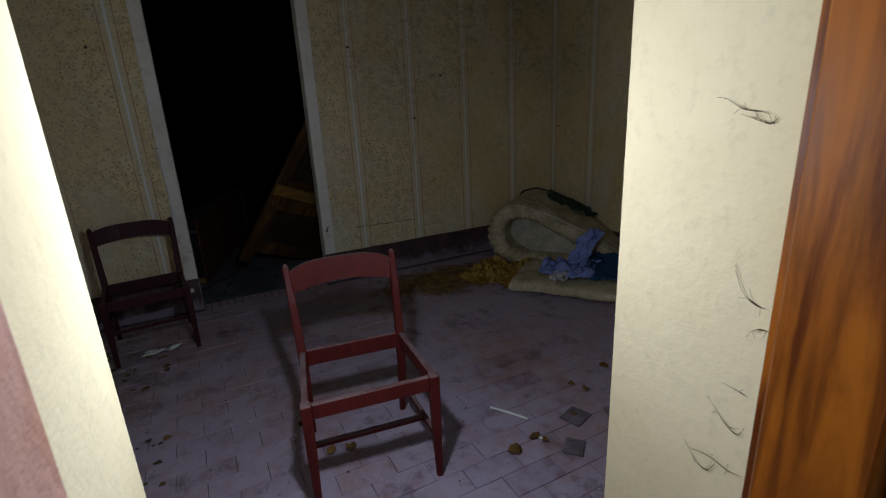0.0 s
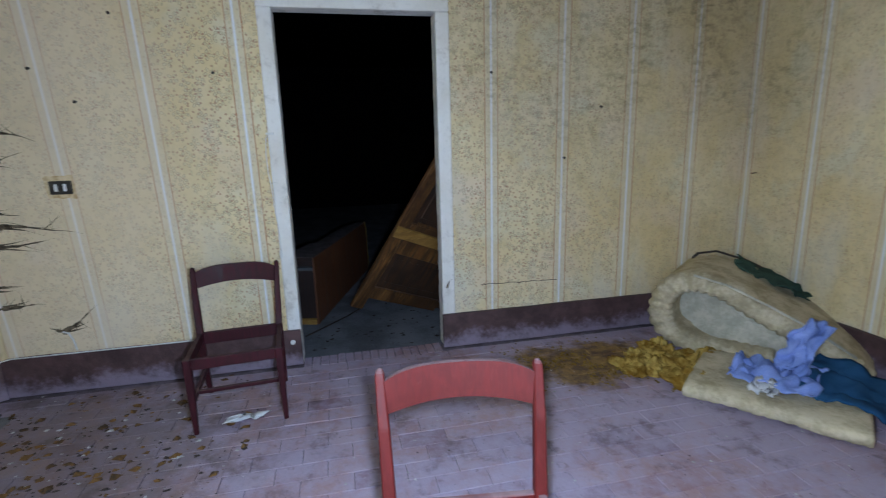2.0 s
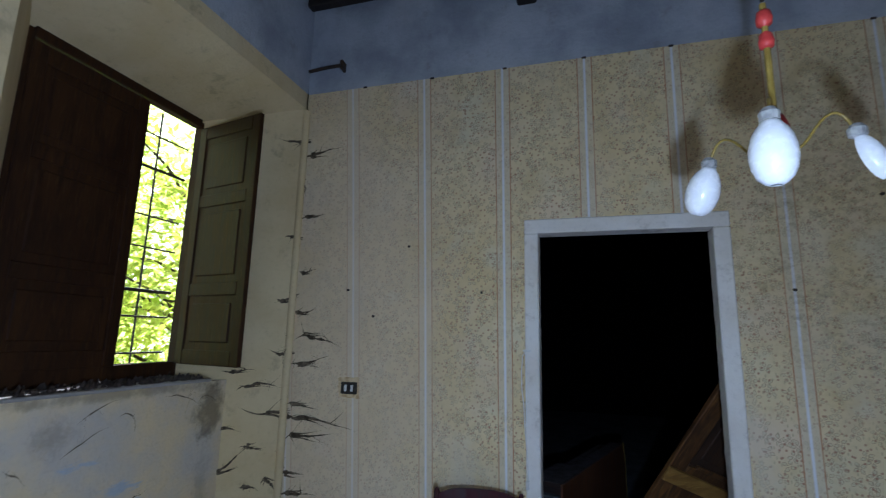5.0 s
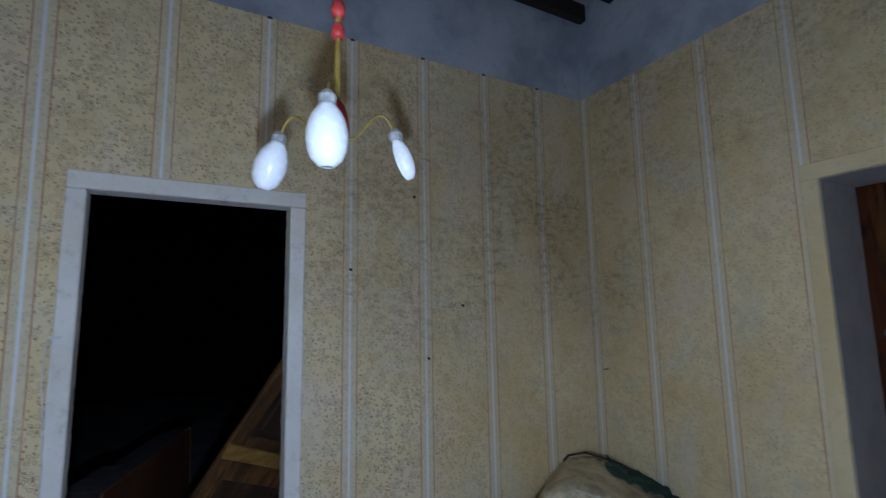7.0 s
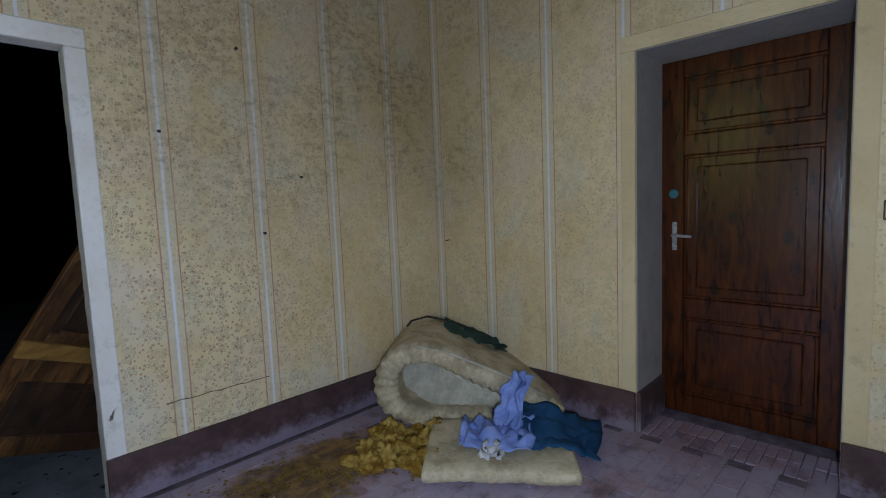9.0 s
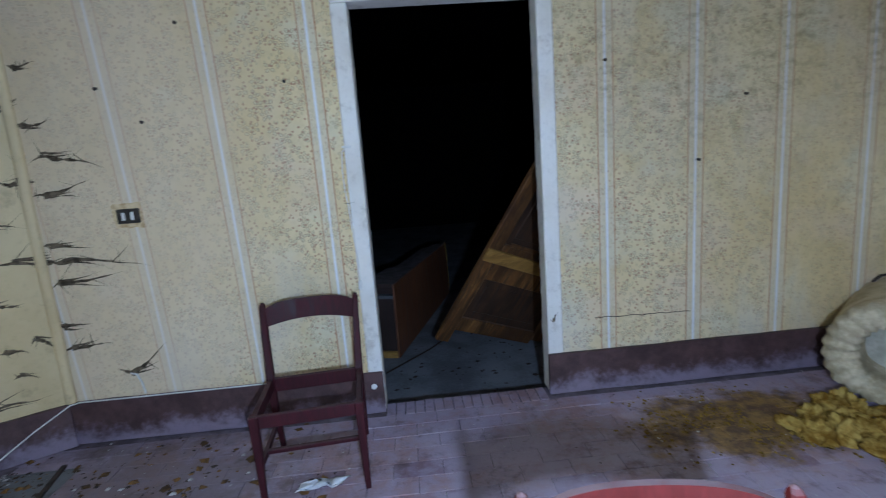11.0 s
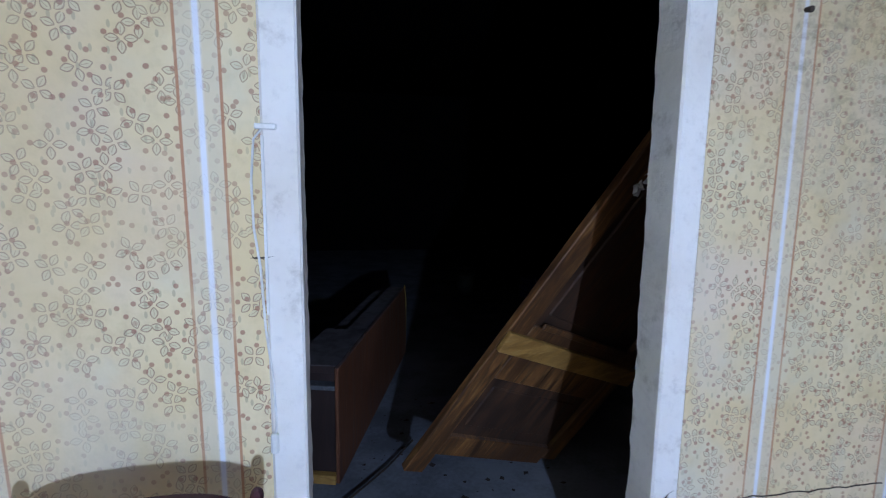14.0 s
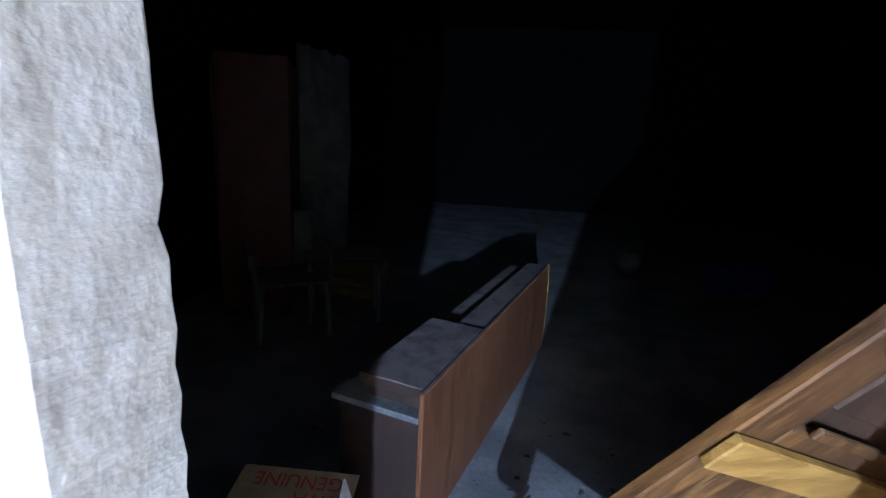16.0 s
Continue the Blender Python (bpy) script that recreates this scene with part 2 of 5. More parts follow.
def parapet_plaster(name):
    """Cream plaster with grimy smears at its ends, grey damp in the middle and blue paint marks."""
    n = Net(name)
    p = n.position()
    a, b, f = n.noise(p, 2.6, 5, 0.6), n.noise(p, 34, 6, 0.65), n.noise(p, 9, 6, 0.7)
    c = n.mix(n.step(a, 0.35, 0.7), (0.68, 0.56, 0.34), (0.52, 0.49, 0.43))
    c = n.mix(n.step(b, 0.5, 0.8, 0, 0.3), c, (0.36, 0.3, 0.19))
    for at_y, at_z, sy, sz, tone, amount in ((2.4, 0.72, 0.04, 0.3, (0.05, 0.045, 0.035), 0.6), (2.44, 1.1, 0.12, 0.08, (0.14, 0.09, 0.04), 0.45), (3.68, 1.08, 0.13, 0.2, (0.045, 0.035, 0.022), 0.9), (3.66, 0.6, 0.06, 0.3, (0.16, 0.14, 0.11), 0.5), (2.75, 1.06, 0.1, 0.1, (0.1, 0.065, 0.04), 0.5), (3.0, 1.22, 0.7, 0.04, (0.08, 0.06, 0.04), 0.7), (2.6, 0.55, 0.05, 0.25, (0.3, 0.2, 0.09), 0.5)):
        d = n.vec("LENGTH", n.vec("MULTIPLY", n.vec("SUBTRACT", p, (-1.97, at_y, at_z)), (0, 1 / sy, 1 / sz)))
        m = n.step(n.math("ADD", d, n.math("MULTIPLY", n.math("SUBTRACT", f, 0.5), 3.0)), 0.2, 1.25, amount * 0.7, 0)
        c = n.mix(m, c, tone)
    for at_y, at_z, sy, sz in ((3.05, 0.66, 0.25, 0.05), (3.12, 0.76, 0.12, 0.035), (2.9, 0.92, 0.12, 0.03)):
        d = n.vec("LENGTH", n.vec("MULTIPLY", n.vec("SUBTRACT", p, (-1.97, at_y, at_z)), (0, 1 / sy, 1 / sz)))
        m = n.step(n.math("ADD", d, n.math("MULTIPLY", n.math("SUBTRACT", n.noise(n.vec("MULTIPLY", p, (1, 0.5, 2)), 14, 5, 0.7), 0.5), 4.0)), 0.2, 1.0, 0.55, 0)
        c = n.mix(m, c, (0.28, 0.42, 0.62))
    return n.done(c, 0.85, n.math("ADD", b, n.math("MULTIPLY", a, 1.5)), 0.008, spec=0.25)


def skirting(name):
    """Brown dado paint, bleached by salts towards the floor line in patches."""
    n = Net(name)
    p = n.position()
    z = n.split(p)[2]
    a, b = n.noise(p, 7, 5, 0.65), n.noise(p, 40, 5)
    c = n.mix(n.step(a, 0.3, 0.7), (0.05, 0.027, 0.027), (0.10, 0.056, 0.056))
    salt = n.step(n.math("SUBTRACT", n.math("ADD", n.math("MULTIPLY", a, 0.3), n.math("MULTIPLY", b, 0.12)), z), 0.08, 0.2)
    c = n.mix(n.math("MULTIPLY", salt, 0.48), c, (0.36, 0.31, 0.42))
    return n.done(c, 0.6, n.math("ADD", a, b), 0.006, spec=0.4)


def terracotta(name, rnd=True):
    """Worn clay tiles under a grey-mauve film of dust, each of its own tone."""
    n = Net(name)
    p = n.position()
    r = n.random() if rnd else n.node("ShaderNodeNewGeometry").outputs["Random Per Island"]
    a, b, c = n.noise(p, 1.6, 4), n.noise(p, 13, 5, 0.65), n.noise(p, 70, 4)
    x, y, _ = n.split(p)
    clay = n.mix(r, (0.25, 0.125, 0.115), (0.36, 0.22, 0.2))
    clay = n.mix(n.step(r, 0.88, 0.9), clay, (0.15, 0.06, 0.065))
    dust = n.math("ADD", n.math("MULTIPLY", a, 0.55), n.math("MULTIPLY", b, 0.45))
    col = n.mix(n.step(dust, 0.34, 0.58, 0.2, 0.9), clay, (0.39, 0.335, 0.445))
    col = n.mix(n.step(n.noise(p, 4.5, 6, 0.7), 0.52, 0.7, 0, 0.72), col, (0.115, 0.075, 0.08))
    col = n.mix(n.step(n.noise(p, 17, 6, 0.7, 0.6), 0.56, 0.72, 0, 0.55), col, (0.15, 0.085, 0.08))
    col = n.mix(n.step(c, 0.62, 0.74, 0, 0.5), col, (0.52, 0.48, 0.48))
    dirt = n.vec("LENGTH", n.vec("MULTIPLY", n.vec("SUBTRACT", p, (-1.15, 3.15, 0)), (0.9, 0.8, 0)))
    earth = n.step(n.math("ADD", dirt, n.math("MULTIPLY", n.math("SUBTRACT", n.noise(p, 6, 6, 0.7), 0.5), 1.4)), 0.45, 1.0, 0.55, 0)
    col = n.mix(earth, col, (0.1, 0.075, 0.05))
    # ochre stain before the mattress
    far = n.vec("LENGTH", n.vec("MULTIPLY", n.vec("SUBTRACT", p, (1.78, 3.5, 0)), (1.0, 1.9, 0)))
    ochre = n.step(n.math("ADD", far, n.math("MULTIPLY", n.math("SUBTRACT", n.noise(p, 5, 5, 0.65), 0.5), 1.3)), 0.35, 0.7, 0.9, 0)
    col = n.mix(ochre, col, n.mix(n.step(n.noise(p, 11, 5, 0.7), 0.4, 0.62), (0.085, 0.042, 0.008), (0.27, 0.155, 0.025)))
    return n.done(col, n.step(b, 0.3, 0.7, 0.5, 0.8), n.math("ADD", b, n.math("MULTIPLY", c, 0.4)), 0.004, spec=0.35)


def wood(name, dark, mid, light, along="z", scale=1.0, rough=0.45, dust=0.0, own=False, spec=0.5, streak=0.55, blots=0.5, relief=0.0012):
    n = Net(name)
    p = n.local() if own else n.position()
    s = {"x": (0.12, 1, 1), "y": (1, 0.12, 1), "z": (1, 1, 0.12)}[along]
    q = n.vec("MULTIPLY", p, s)
    g1, g2 = n.noise(q, 22 * scale, 6, 0.6, 1.2), n.noise(q, 90 * scale, 4, 0.6)
    blot = n.noise(p, 3.0, 4)
    c = n.mix(n.step(g1, 0.35, 0.65), dark, mid)
    c = n.mix(n.step(g2, 0.5, 0.75, 0, streak), c, light)
    c = n.mix(n.step(blot, 0.4, 0.7, 0, blots), c, dark)
    if dust:
        up = n.split(n.node("ShaderNodeNewGeometry").outputs["Normal"])[2]
        film = n.math("MULTIPLY", n.step(up, 0.5, 0.9), n.step(n.noise(p, 11, 5), 0.3, 0.6, 0.4, 1))
        film = n.math("ADD", n.math("MULTIPLY", film, dust), n.step(n.noise(p, 30, 5, 0.7), 0.64, 0.82, 0, dust * 0.15))
        c = n.mix(film, c, (0.36, 0.33, 0.34))
    return n.done(c, n.step(g1, 0.3, 0.7, rough - 0.08, rough + 0.12), n.math("ADD", g1, n.math("MULTIPLY", g2, 0.5)), relief, spec=spec)


def knotty(name, dark, mid):
    """Varnished pine with dark knots."""
    n = Net(name)
    p = n.position()
    q = n.vec("MULTIPLY", p, (1, 1, 0.14))
    g = n.noise(q, 24, 6, 0.6, 1.0)
    c = n.mix(n.step(g, 0.22, 0.85), dark, mid)
    k = n.cells(n.vec("MULTIPLY", p, (1, 1, 0.6)), 6.5)
    c = n.mix(n.math("MULTIPLY", n.step(k["Distance"], 0.1, 0.24, 1, 0), 0.85), c, (0.02, 0.008, 0.004))
    c = n.mix(n.step(n.noise(p, 5, 4), 0.5, 0.75, 0, 0.6), c, dark)
    return n.done(c, 0.24, g, 0.0008, spec=0.5)


def glassy(name, color, rough=0.05):
    n = Net(name)
    n.put(n.bsdf.inputs["Transmission Weight"], 1.0)
    return n.done(color, rough)


M = {
    "paper_back": wallpaper("wallpaper_back", "x", -0.2, ((2.9, 4.0, 2.9, 1.3), (1.9, 4.0, 2.2, 1.5), (3.2, 4.0, 2.0, 0.9)), (-1.3, 4.0, 1.2), (0.2, 1.7)),
    "paper_right": wallpaper("wallpaper_right", "y", 2.97, ((3.27, 3.6, 2.9, 1.2), (3.27, 2.2, 3.1, 1.0), (3.27, 3.95, 1.7, 0.8)), fresh=(9.0, 1.0)),
    "paper_left": wallpaper("wallpaper_left", "y", 1.9, ((-1.66, 1.2, 3.0, 0.8),), (-1.66, 2.0, 1.2)),
    "paper_front": wallpaper("wallpaper_front", "x", 0.1, ((2.0, 0.9, 3.0, 0.8),)),
    "cream": plaster("cream_paint", (0.66, 0.55, 0.33), (0.58, 0.46, 0.25), 0.35),
    "entry_cream": plaster("entry_cream_paint", (0.76, 0.65, 0.43), (0.7, 0.58, 0.36), 0.1, 0.003),
    "niche": parapet_plaster("niche_plaster"),
    "blue_plaster": plaster("bluish_plaster", (0.42, 0.45, 0.51), (0.25, 0.275, 0.33), 0.3),
    "white_trim": plaster("whitewashed_trim", (0.76, 0.74, 0.7), (0.66, 0.62, 0.55), 0.35, 0.003, stains=0.52),
    "grey_reveal": plaster("grey_reveal", (0.36, 0.34, 0.32), (0.28, 0.27, 0.25), 0.3),
    # near-black base colour puts the unlit room's darkness into its surfaces
    "dark_wall": plaster("gloom_black_plaster", (0.006, 0.006, 0.007), (0.004, 0.004, 0.004), 0.0, 0.003, 0.02),
    "facade": plaster("facade_render", (0.5, 0.44, 0.34), (0.42, 0.37, 0.3), 0.2),
    "skirting": skirting("brown_skirting"),
    "tile": terracotta("clay_tile"),
    "tile_rest": terracotta("clay_tile_rest", False),
    "mortar": grain("floor_mortar", (0.1, 0.078, 0.088), (0.2, 0.16, 0.195), 9, 0.85, 0.003),
    "concrete": grain("dusty_concrete", (0.12, 0.125, 0.14), (0.23, 0.24, 0.265), 3, 0.85, 0.003, 40),
    "ground": grain("earth_and_gravel", (0.10, 0.085, 0.06), (0.22, 0.19, 0.15), 4, 0.9, 0.01),
    "beam": wood("sooty_beam", (0.007, 0.004, 0.003), (0.016, 0.009, 0.006), (0.03, 0.017, 0.012), "y", 1, 0.75),
    "plank": grain("ceiling_boards", (0.2, 0.215, 0.24), (0.31, 0.33, 0.36), 5, 0.85, 0.002),
    "pine": knotty("knotty_pine", (0.02, 0.004, 0.0004), (0.105, 0.025, 0.002)),
    "entry_wood": wood("entry_wood", (0.1, 0.02, 0.001), (0.36, 0.1, 0.003), (0.46, 0.16, 0.008), "z", 0.5, 0.45, spec=0.3, streak=0.2, blots=0.75),
    "shutter": wood("shutter_wood", (0.018, 0.006, 0.0014), (0.042, 0.016, 0.0035), (0.075, 0.036, 0.009), "z", 1, 0.7, 0.0, spec=0.2),
    "chair_red": wood("chair_red", (0.07, 0.0065, 0.005), (0.1, 0.0105, 0.0085), (0.14, 0.026, 0.022), "z", 1.5, 0.55, 0.35, True, spec=0.22, streak=0.25, relief=0.0003),
    "chair_dark": wood("chair_dark", (0.026, 0.0035, 0.006), (0.05, 0.0065, 0.011), (0.06, 0.01, 0.014), "z", 1.5, 0.6, 0.1, True, spec=0.25, streak=0.15, relief=0.0002),
    "foam": grain("mattress_ticking", (0.36, 0.3, 0.19), (0.62, 0.54, 0.38), 7, 0.9, 0.004, 50, 0.15),
    "foam_in": grain("mattress_inner", (0.36, 0.345, 0.28), (0.54, 0.51, 0.42), 9, 0.9, 0.004, 50, 0.15),
    "stuffing": grain("yellow_stuffing", (0.2, 0.105, 0.012), (0.5, 0.35, 0.09), 9, 0.95, 0.01, 60, 0.1),
    "crumb": grain("foam_crumb", (0.09, 0.05, 0.008), (0.28, 0.18, 0.035), 14, 0.95, 0.004, 70, 0.1),
    "shirt": grain("light_blue_cloth", (0.16, 0.23, 0.55), (0.28, 0.36, 0.72), 7, 0.9, 0.002, 160, 0.15),
    "white_cloth": grain("white_cloth", (0.5, 0.5, 0.52), (0.68, 0.68, 0.7), 7, 0.9, 0.002, 160, 0.15),
    "navy": grain("dark_blue_cloth", (0.012, 0.05, 0.12), (0.025, 0.085, 0.19), 6, 0.95, 0.002, 160, 0.15),
    "green_cloth": grain("dark_green_cloth", (0.02, 0.04, 0.032), (0.045, 0.085, 0.065), 7, 0.9, 0.002, 160, 0.15),
    "opal": grain("opal_glass", (0.74, 0.75, 0.8), (0.84, 0.85, 0.88), 4, 0.25, 0.0002),
    "brass": grain("dull_brass", (0.22, 0.15, 0.03), (0.36, 0.26, 0.06), 20, 0.4),
    "red_plastic": grain("red_plastic", (0.42, 0.03, 0.03), (0.62, 0.07, 0.06), 20, 0.4),
    "iron": grain("rusty_iron", (0.02, 0.016, 0.013), (0.06, 0.038, 0.025), 20, 0.65),
    "steel": grain("brushed_steel", (0.24, 0.24, 0.24), (0.42, 0.42, 0.41), 30, 0.32),
    "black": grain("black_bakelite", (0.02, 0.018, 0.015), (0.05, 0.042, 0.032), 30, 0.5),
    "ivory": grain("yellowed_plastic", (0.5, 0.38, 0.08), (0.62, 0.5, 0.14), 25, 0.45),
    "white": grain("white_plastic", (0.6, 0.6, 0.58), (0.74, 0.74, 0.72), 12, 0.5),
    "dust": grain("cobweb_dust", (0.05, 0.04, 0.027), (0.19, 0.15, 0.1), 30, 1.0, 0.003, 90, 0.0),
    "leaf_litter": grain("dry_leaf", (0.035, 0.02, 0.008), (0.2, 0.1, 0.022), 9, 0.8),
    "rubble": grain("plaster_crumbs", (0.28, 0.27, 0.26), (0.58, 0.57, 0.58), 25, 0.9),
    "dark_litter": grain("dark_litter", (0.02, 0.015, 0.012), (0.07, 0.05, 0.04), 25, 0.9),
    "yellow_wood": wood("bare_yellow_wood", (0.22, 0.11, 0.02), (0.46, 0.26, 0.055), (0.58, 0.38, 0.12), "x", 0.8, 0.65, blots=0.75, relief=0.003),
    "old_leaf_wood": wood("old_brown_wood", (0.045, 0.017, 0.004), (0.2, 0.085, 0.018), (0.36, 0.19, 0.05), "z", 0.6, 0.65, 0.1, True, streak=0.6, blots=0.9, relief=0.003),
    "old_panel_wood": wood("old_panel_wood", (0.022, 0.01, 0.004), (0.07, 0.03, 0.011), (0.13, 0.06, 0.02), "z", 0.6, 0.7, 0.1, True, streak=0.3, blots=0.9),
    "veneer": wood("orange_veneer", (0.11, 0.04, 0.017), (0.19, 0.075, 0.03), (0.26, 0.11, 0.05), "z", 0.7, 0.55, 0.3),
    "dark_box": wood("dark_brown_board", (0.016, 0.008, 0.006), (0.035, 0.016, 0.012), (0.05, 0.026, 0.02), "z", 1, 0.6, 0.42),
    "card": grain("cardboard", (0.33, 0.26, 0.18), (0.45, 0.37, 0.28), 6, 0.85),
    "ink": grain("red_ink", (0.42, 0.05, 0.04), (0.5, 0.08, 0.06), 30, 0.7),
    "blue_plastic": grain("blue_plastic", (0.02, 0.03, 0.2), (0.03, 0.05, 0.3), 8, 0.5),
    "crate": grain("yellowed_crate_wood", (0.16, 0.11, 0.03), (0.26, 0.19, 0.06), 9, 0.8),
    "sheet": grain("grey_sheet", (0.09, 0.1, 0.115), (0.16, 0.175, 0.19), 5, 0.9),
    "red_cabinet": grain("dark_red_lacquer", (0.05, 0.012, 0.01), (0.1, 0.022, 0.018), 6, 0.5),
    "bark": grain("bark", (0.05, 0.035, 0.022), (0.12, 0.09, 0.06), 14, 0.9, 0.01),
    "foliage": None,
    "slab_black": grain("slate_slab", (0.06, 0.063, 0.068), (0.17, 0.175, 0.185), 4, 0.75, 0.002),
}
leafy = Net("sunlit_leaves")
lr = leafy.node("ShaderNodeNewGeometry").outputs["Random Per Island"]
leafy.put(leafy.bsdf.inputs["Subsurface Weight"], 0.0)
M["foliage"] = leafy.done(leafy.mix(lr, (0.16, 0.26, 0.02), (0.4, 0.46, 0.06)), 0.45)
tl = leafy.node("ShaderNodeBsdfTranslucent")
leafy.put(tl.inputs[0], leafy.mix(lr, (0.55, 0.66, 0.05), (0.88, 0.88, 0.2)))
ms = leafy.node("ShaderNodeMixShader")
leafy.put(ms.inputs[0], 0.65)
leafy.t.links.new(leafy.bsdf.outputs[0], ms.inputs[1])
leafy.t.links.new(tl.outputs[0], ms.inputs[2])
leafy.t.links.new(ms.outputs[0], leafy.t.nodes["Material Output"].inputs[0])


# emissive panel behind the tree, glowing in place of overexposed daylight
glare = Net("glowing_distance")
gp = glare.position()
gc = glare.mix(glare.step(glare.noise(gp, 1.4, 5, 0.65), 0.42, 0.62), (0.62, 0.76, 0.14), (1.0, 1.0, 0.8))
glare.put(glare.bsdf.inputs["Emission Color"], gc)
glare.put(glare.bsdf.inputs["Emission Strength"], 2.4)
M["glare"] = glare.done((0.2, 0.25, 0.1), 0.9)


# ---- mesh helpers ----
def mesh_of(bm, name, material, smooth=False):
    me = bpy.data.meshes.new(name)
    bmesh.ops.recalc_face_normals(bm, faces=bm.faces)
    bm.to_mesh(me)
    bm.free()
    me.materials.append(material)
    if smooth:
        me.shade_smooth()
    return me


def part(name, bm, material, parent=None, label="", smooth=False):
    """Links a bmesh as one mesh object, under a thing where one is given."""
    ob = new(name, mesh_of(bm, name, material, smooth))
    if parent:
        ob.parent = parent
    if label:
        tagged(ob, label)
    return ob


def thing(name, label, category, m=None, group="", kind=""):
    ob = new(name)
    ob.empty_display_size = 0.1
    if m is not None:
        ob.matrix_basis = m
    return tagged(ob, label, category, group, kind)


def box(bm, lo, hi, bevel=0.0, m=None):
    """A block between two corners, with its edges broken."""
    size = [b - a for a, b in zip(lo, hi)]
    mid = [(a + b) / 2 for a, b in zip(lo, hi)]
    geo = bmesh.ops.create_cube(bm, size=1.0, matrix=Matrix.LocRotScale(mid, None, size))
    vs = geo["verts"]
    if bevel:
        es = list({e for v in vs for e in v.link_edges})
        r = bmesh.ops.bevel(bm, geom=es, offset=bevel, segments=1, affect="EDGES")
        vs = list({v for f in r["faces"] for v in f.verts})
    if m is not None:
        bmesh.ops.transform(bm, matrix=m, verts=vs)
    return bm


def block(lo, hi, bevel=0.0, m=None):
    return box(bmesh.new(), lo, hi, bevel, m)


def prism(bm, outline, z0, z1):
    """An upright prism over a plan outline of (x, y)."""
    lo = [bm.verts.new((x, y, z0)) for x, y in outline]
    hi = [bm.verts.new((x, y, z1)) for x, y in outline]
    n = len(outline)
    bm.faces.new(lo)
    bm.faces.new(hi)
    for i in range(n):
        bm.faces.new((lo[i], lo[(i + 1) % n], hi[(i + 1) % n], hi[i]))
    return bm


def loft(bm, rings, caps=True):
    """Skins rings of points, each a closed loop."""
    rows = [[bm.verts.new(p) for p in ring] for ring in rings]
    n = len(rows[0])
    for a, b in zip(rows, rows[1:]):
        for i in range(n):
            bm.faces.new((a[i], a[(i + 1) % n], b[(i + 1) % n], b[i]))
    if caps:
        bm.faces.new(rows[0])
        bm.faces.new(rows[-1])
    return bm


def tube(bm, points, radius, sides=6):
    """A tube along points; radius is a number or one for each point."""
    pts = [Vector(p) for p in points]
    rad = radius if isinstance(radius, (list, tuple)) else [radius] * len(pts)
    rings = []
    for i, p in enumerate(pts):
        d = (pts[min(i + 1, len(pts) - 1)] - pts[max(i - 1, 0)]).normalized()
        a = d.cross(Vector((0.31, 0.2, 0.93))).normalized()
        b = d.cross(a)
        rings.append([p + rad[i] * (a * math.cos(k * 2 * math.pi / sides) + b * math.sin(k * 2 * math.pi / sides)) for k in range(sides)])
    return loft(bm, rings)


def lathe(bm, profile, sides=20, m=None):
    """Turns (radius, height) points round the z axis."""
    rings = [[Vector((r * math.cos(k * 2 * math.pi / sides), r * math.sin(k * 2 * math.pi / sides), h)) for k in range(sides)] for r, h in profile]
    if m is not None:
        rings = [[m @ p for p in ring] for ring in rings]
    return loft(bm, rings)


def structure(name, bm, material, label="", category=""):
    return tagged(part(name, bm, material), label, category, kind="structure")


# ---- the large structure ----
# room: x -1.66 to 3.265, y 0.955 to 4.0; the paper ends at 3.28, boards over the joists at 4.06
XL, XR, YF, YB, TOP, HIGH = -1.66, 3.265, 0.955, 4.0, 3.28, 4.06
FLOOR2 = -0.2

# back wall, in pieces round the dark doorway (x 0 to 0.93, up to 2.15)
bm = bmesh.new()
box(bm, (-2.31, YB, 0), (-0.08, YB + 0.12, TOP))
box(bm, (1.032, YB, 0), (3.75, YB + 0.12, TOP))
box(bm, (-0.08, YB, 2.25), (1.032, YB + 0.12, TOP))
structure("wall_north", bm, M["paper_back"], "cream sprigged wallpaper with pale ruled bands, mouldy in the corner", "wall")
structure("wall_north_top", block((-2.31, YB + 0.004, TOP), (3.75, YB + 0.12, 4.3)), M["blue_plaster"], "bluish grey plaster above the wallpaper", "wall")
# right wall, round the pine door (y 1.46 to 2.405, up to 2.205)
bm = bmesh.new()
box(bm, (XR, 2.485, 0), (3.72, YB, TOP))
box(bm, (XR, 0.55, 0), (3.72, 1.37, TOP))
box(bm, (XR, 1.37, 2.29), (3.72, 2.485, TOP))
structure("wall_east", bm, M["paper_right"], "cream sprigged wallpaper with pale ruled bands", "wall")
structure("wall_east_top", block((XR + 0.004, 0.55, TOP), (3.72, YB, 4.3)), M["blue_plaster"], "bluish grey plaster above the wallpaper", "wall")
# left wall before the window niche
structure("wall_west", prism(bmesh.new(), [(XL, 0.62), (XL, 2.07), (-2.31, 2.07), (-2.31, 0.62)], 0, TOP), M["paper_left"], "cream sprigged wallpaper beside the window niche", "wall")
structure("wall_west_top", block((-2.31, 0.62, TOP), (XL - 0.004, YB, 4.3)), M["blue_plaster"], "bluish grey plaster above the wallpaper", "wall")
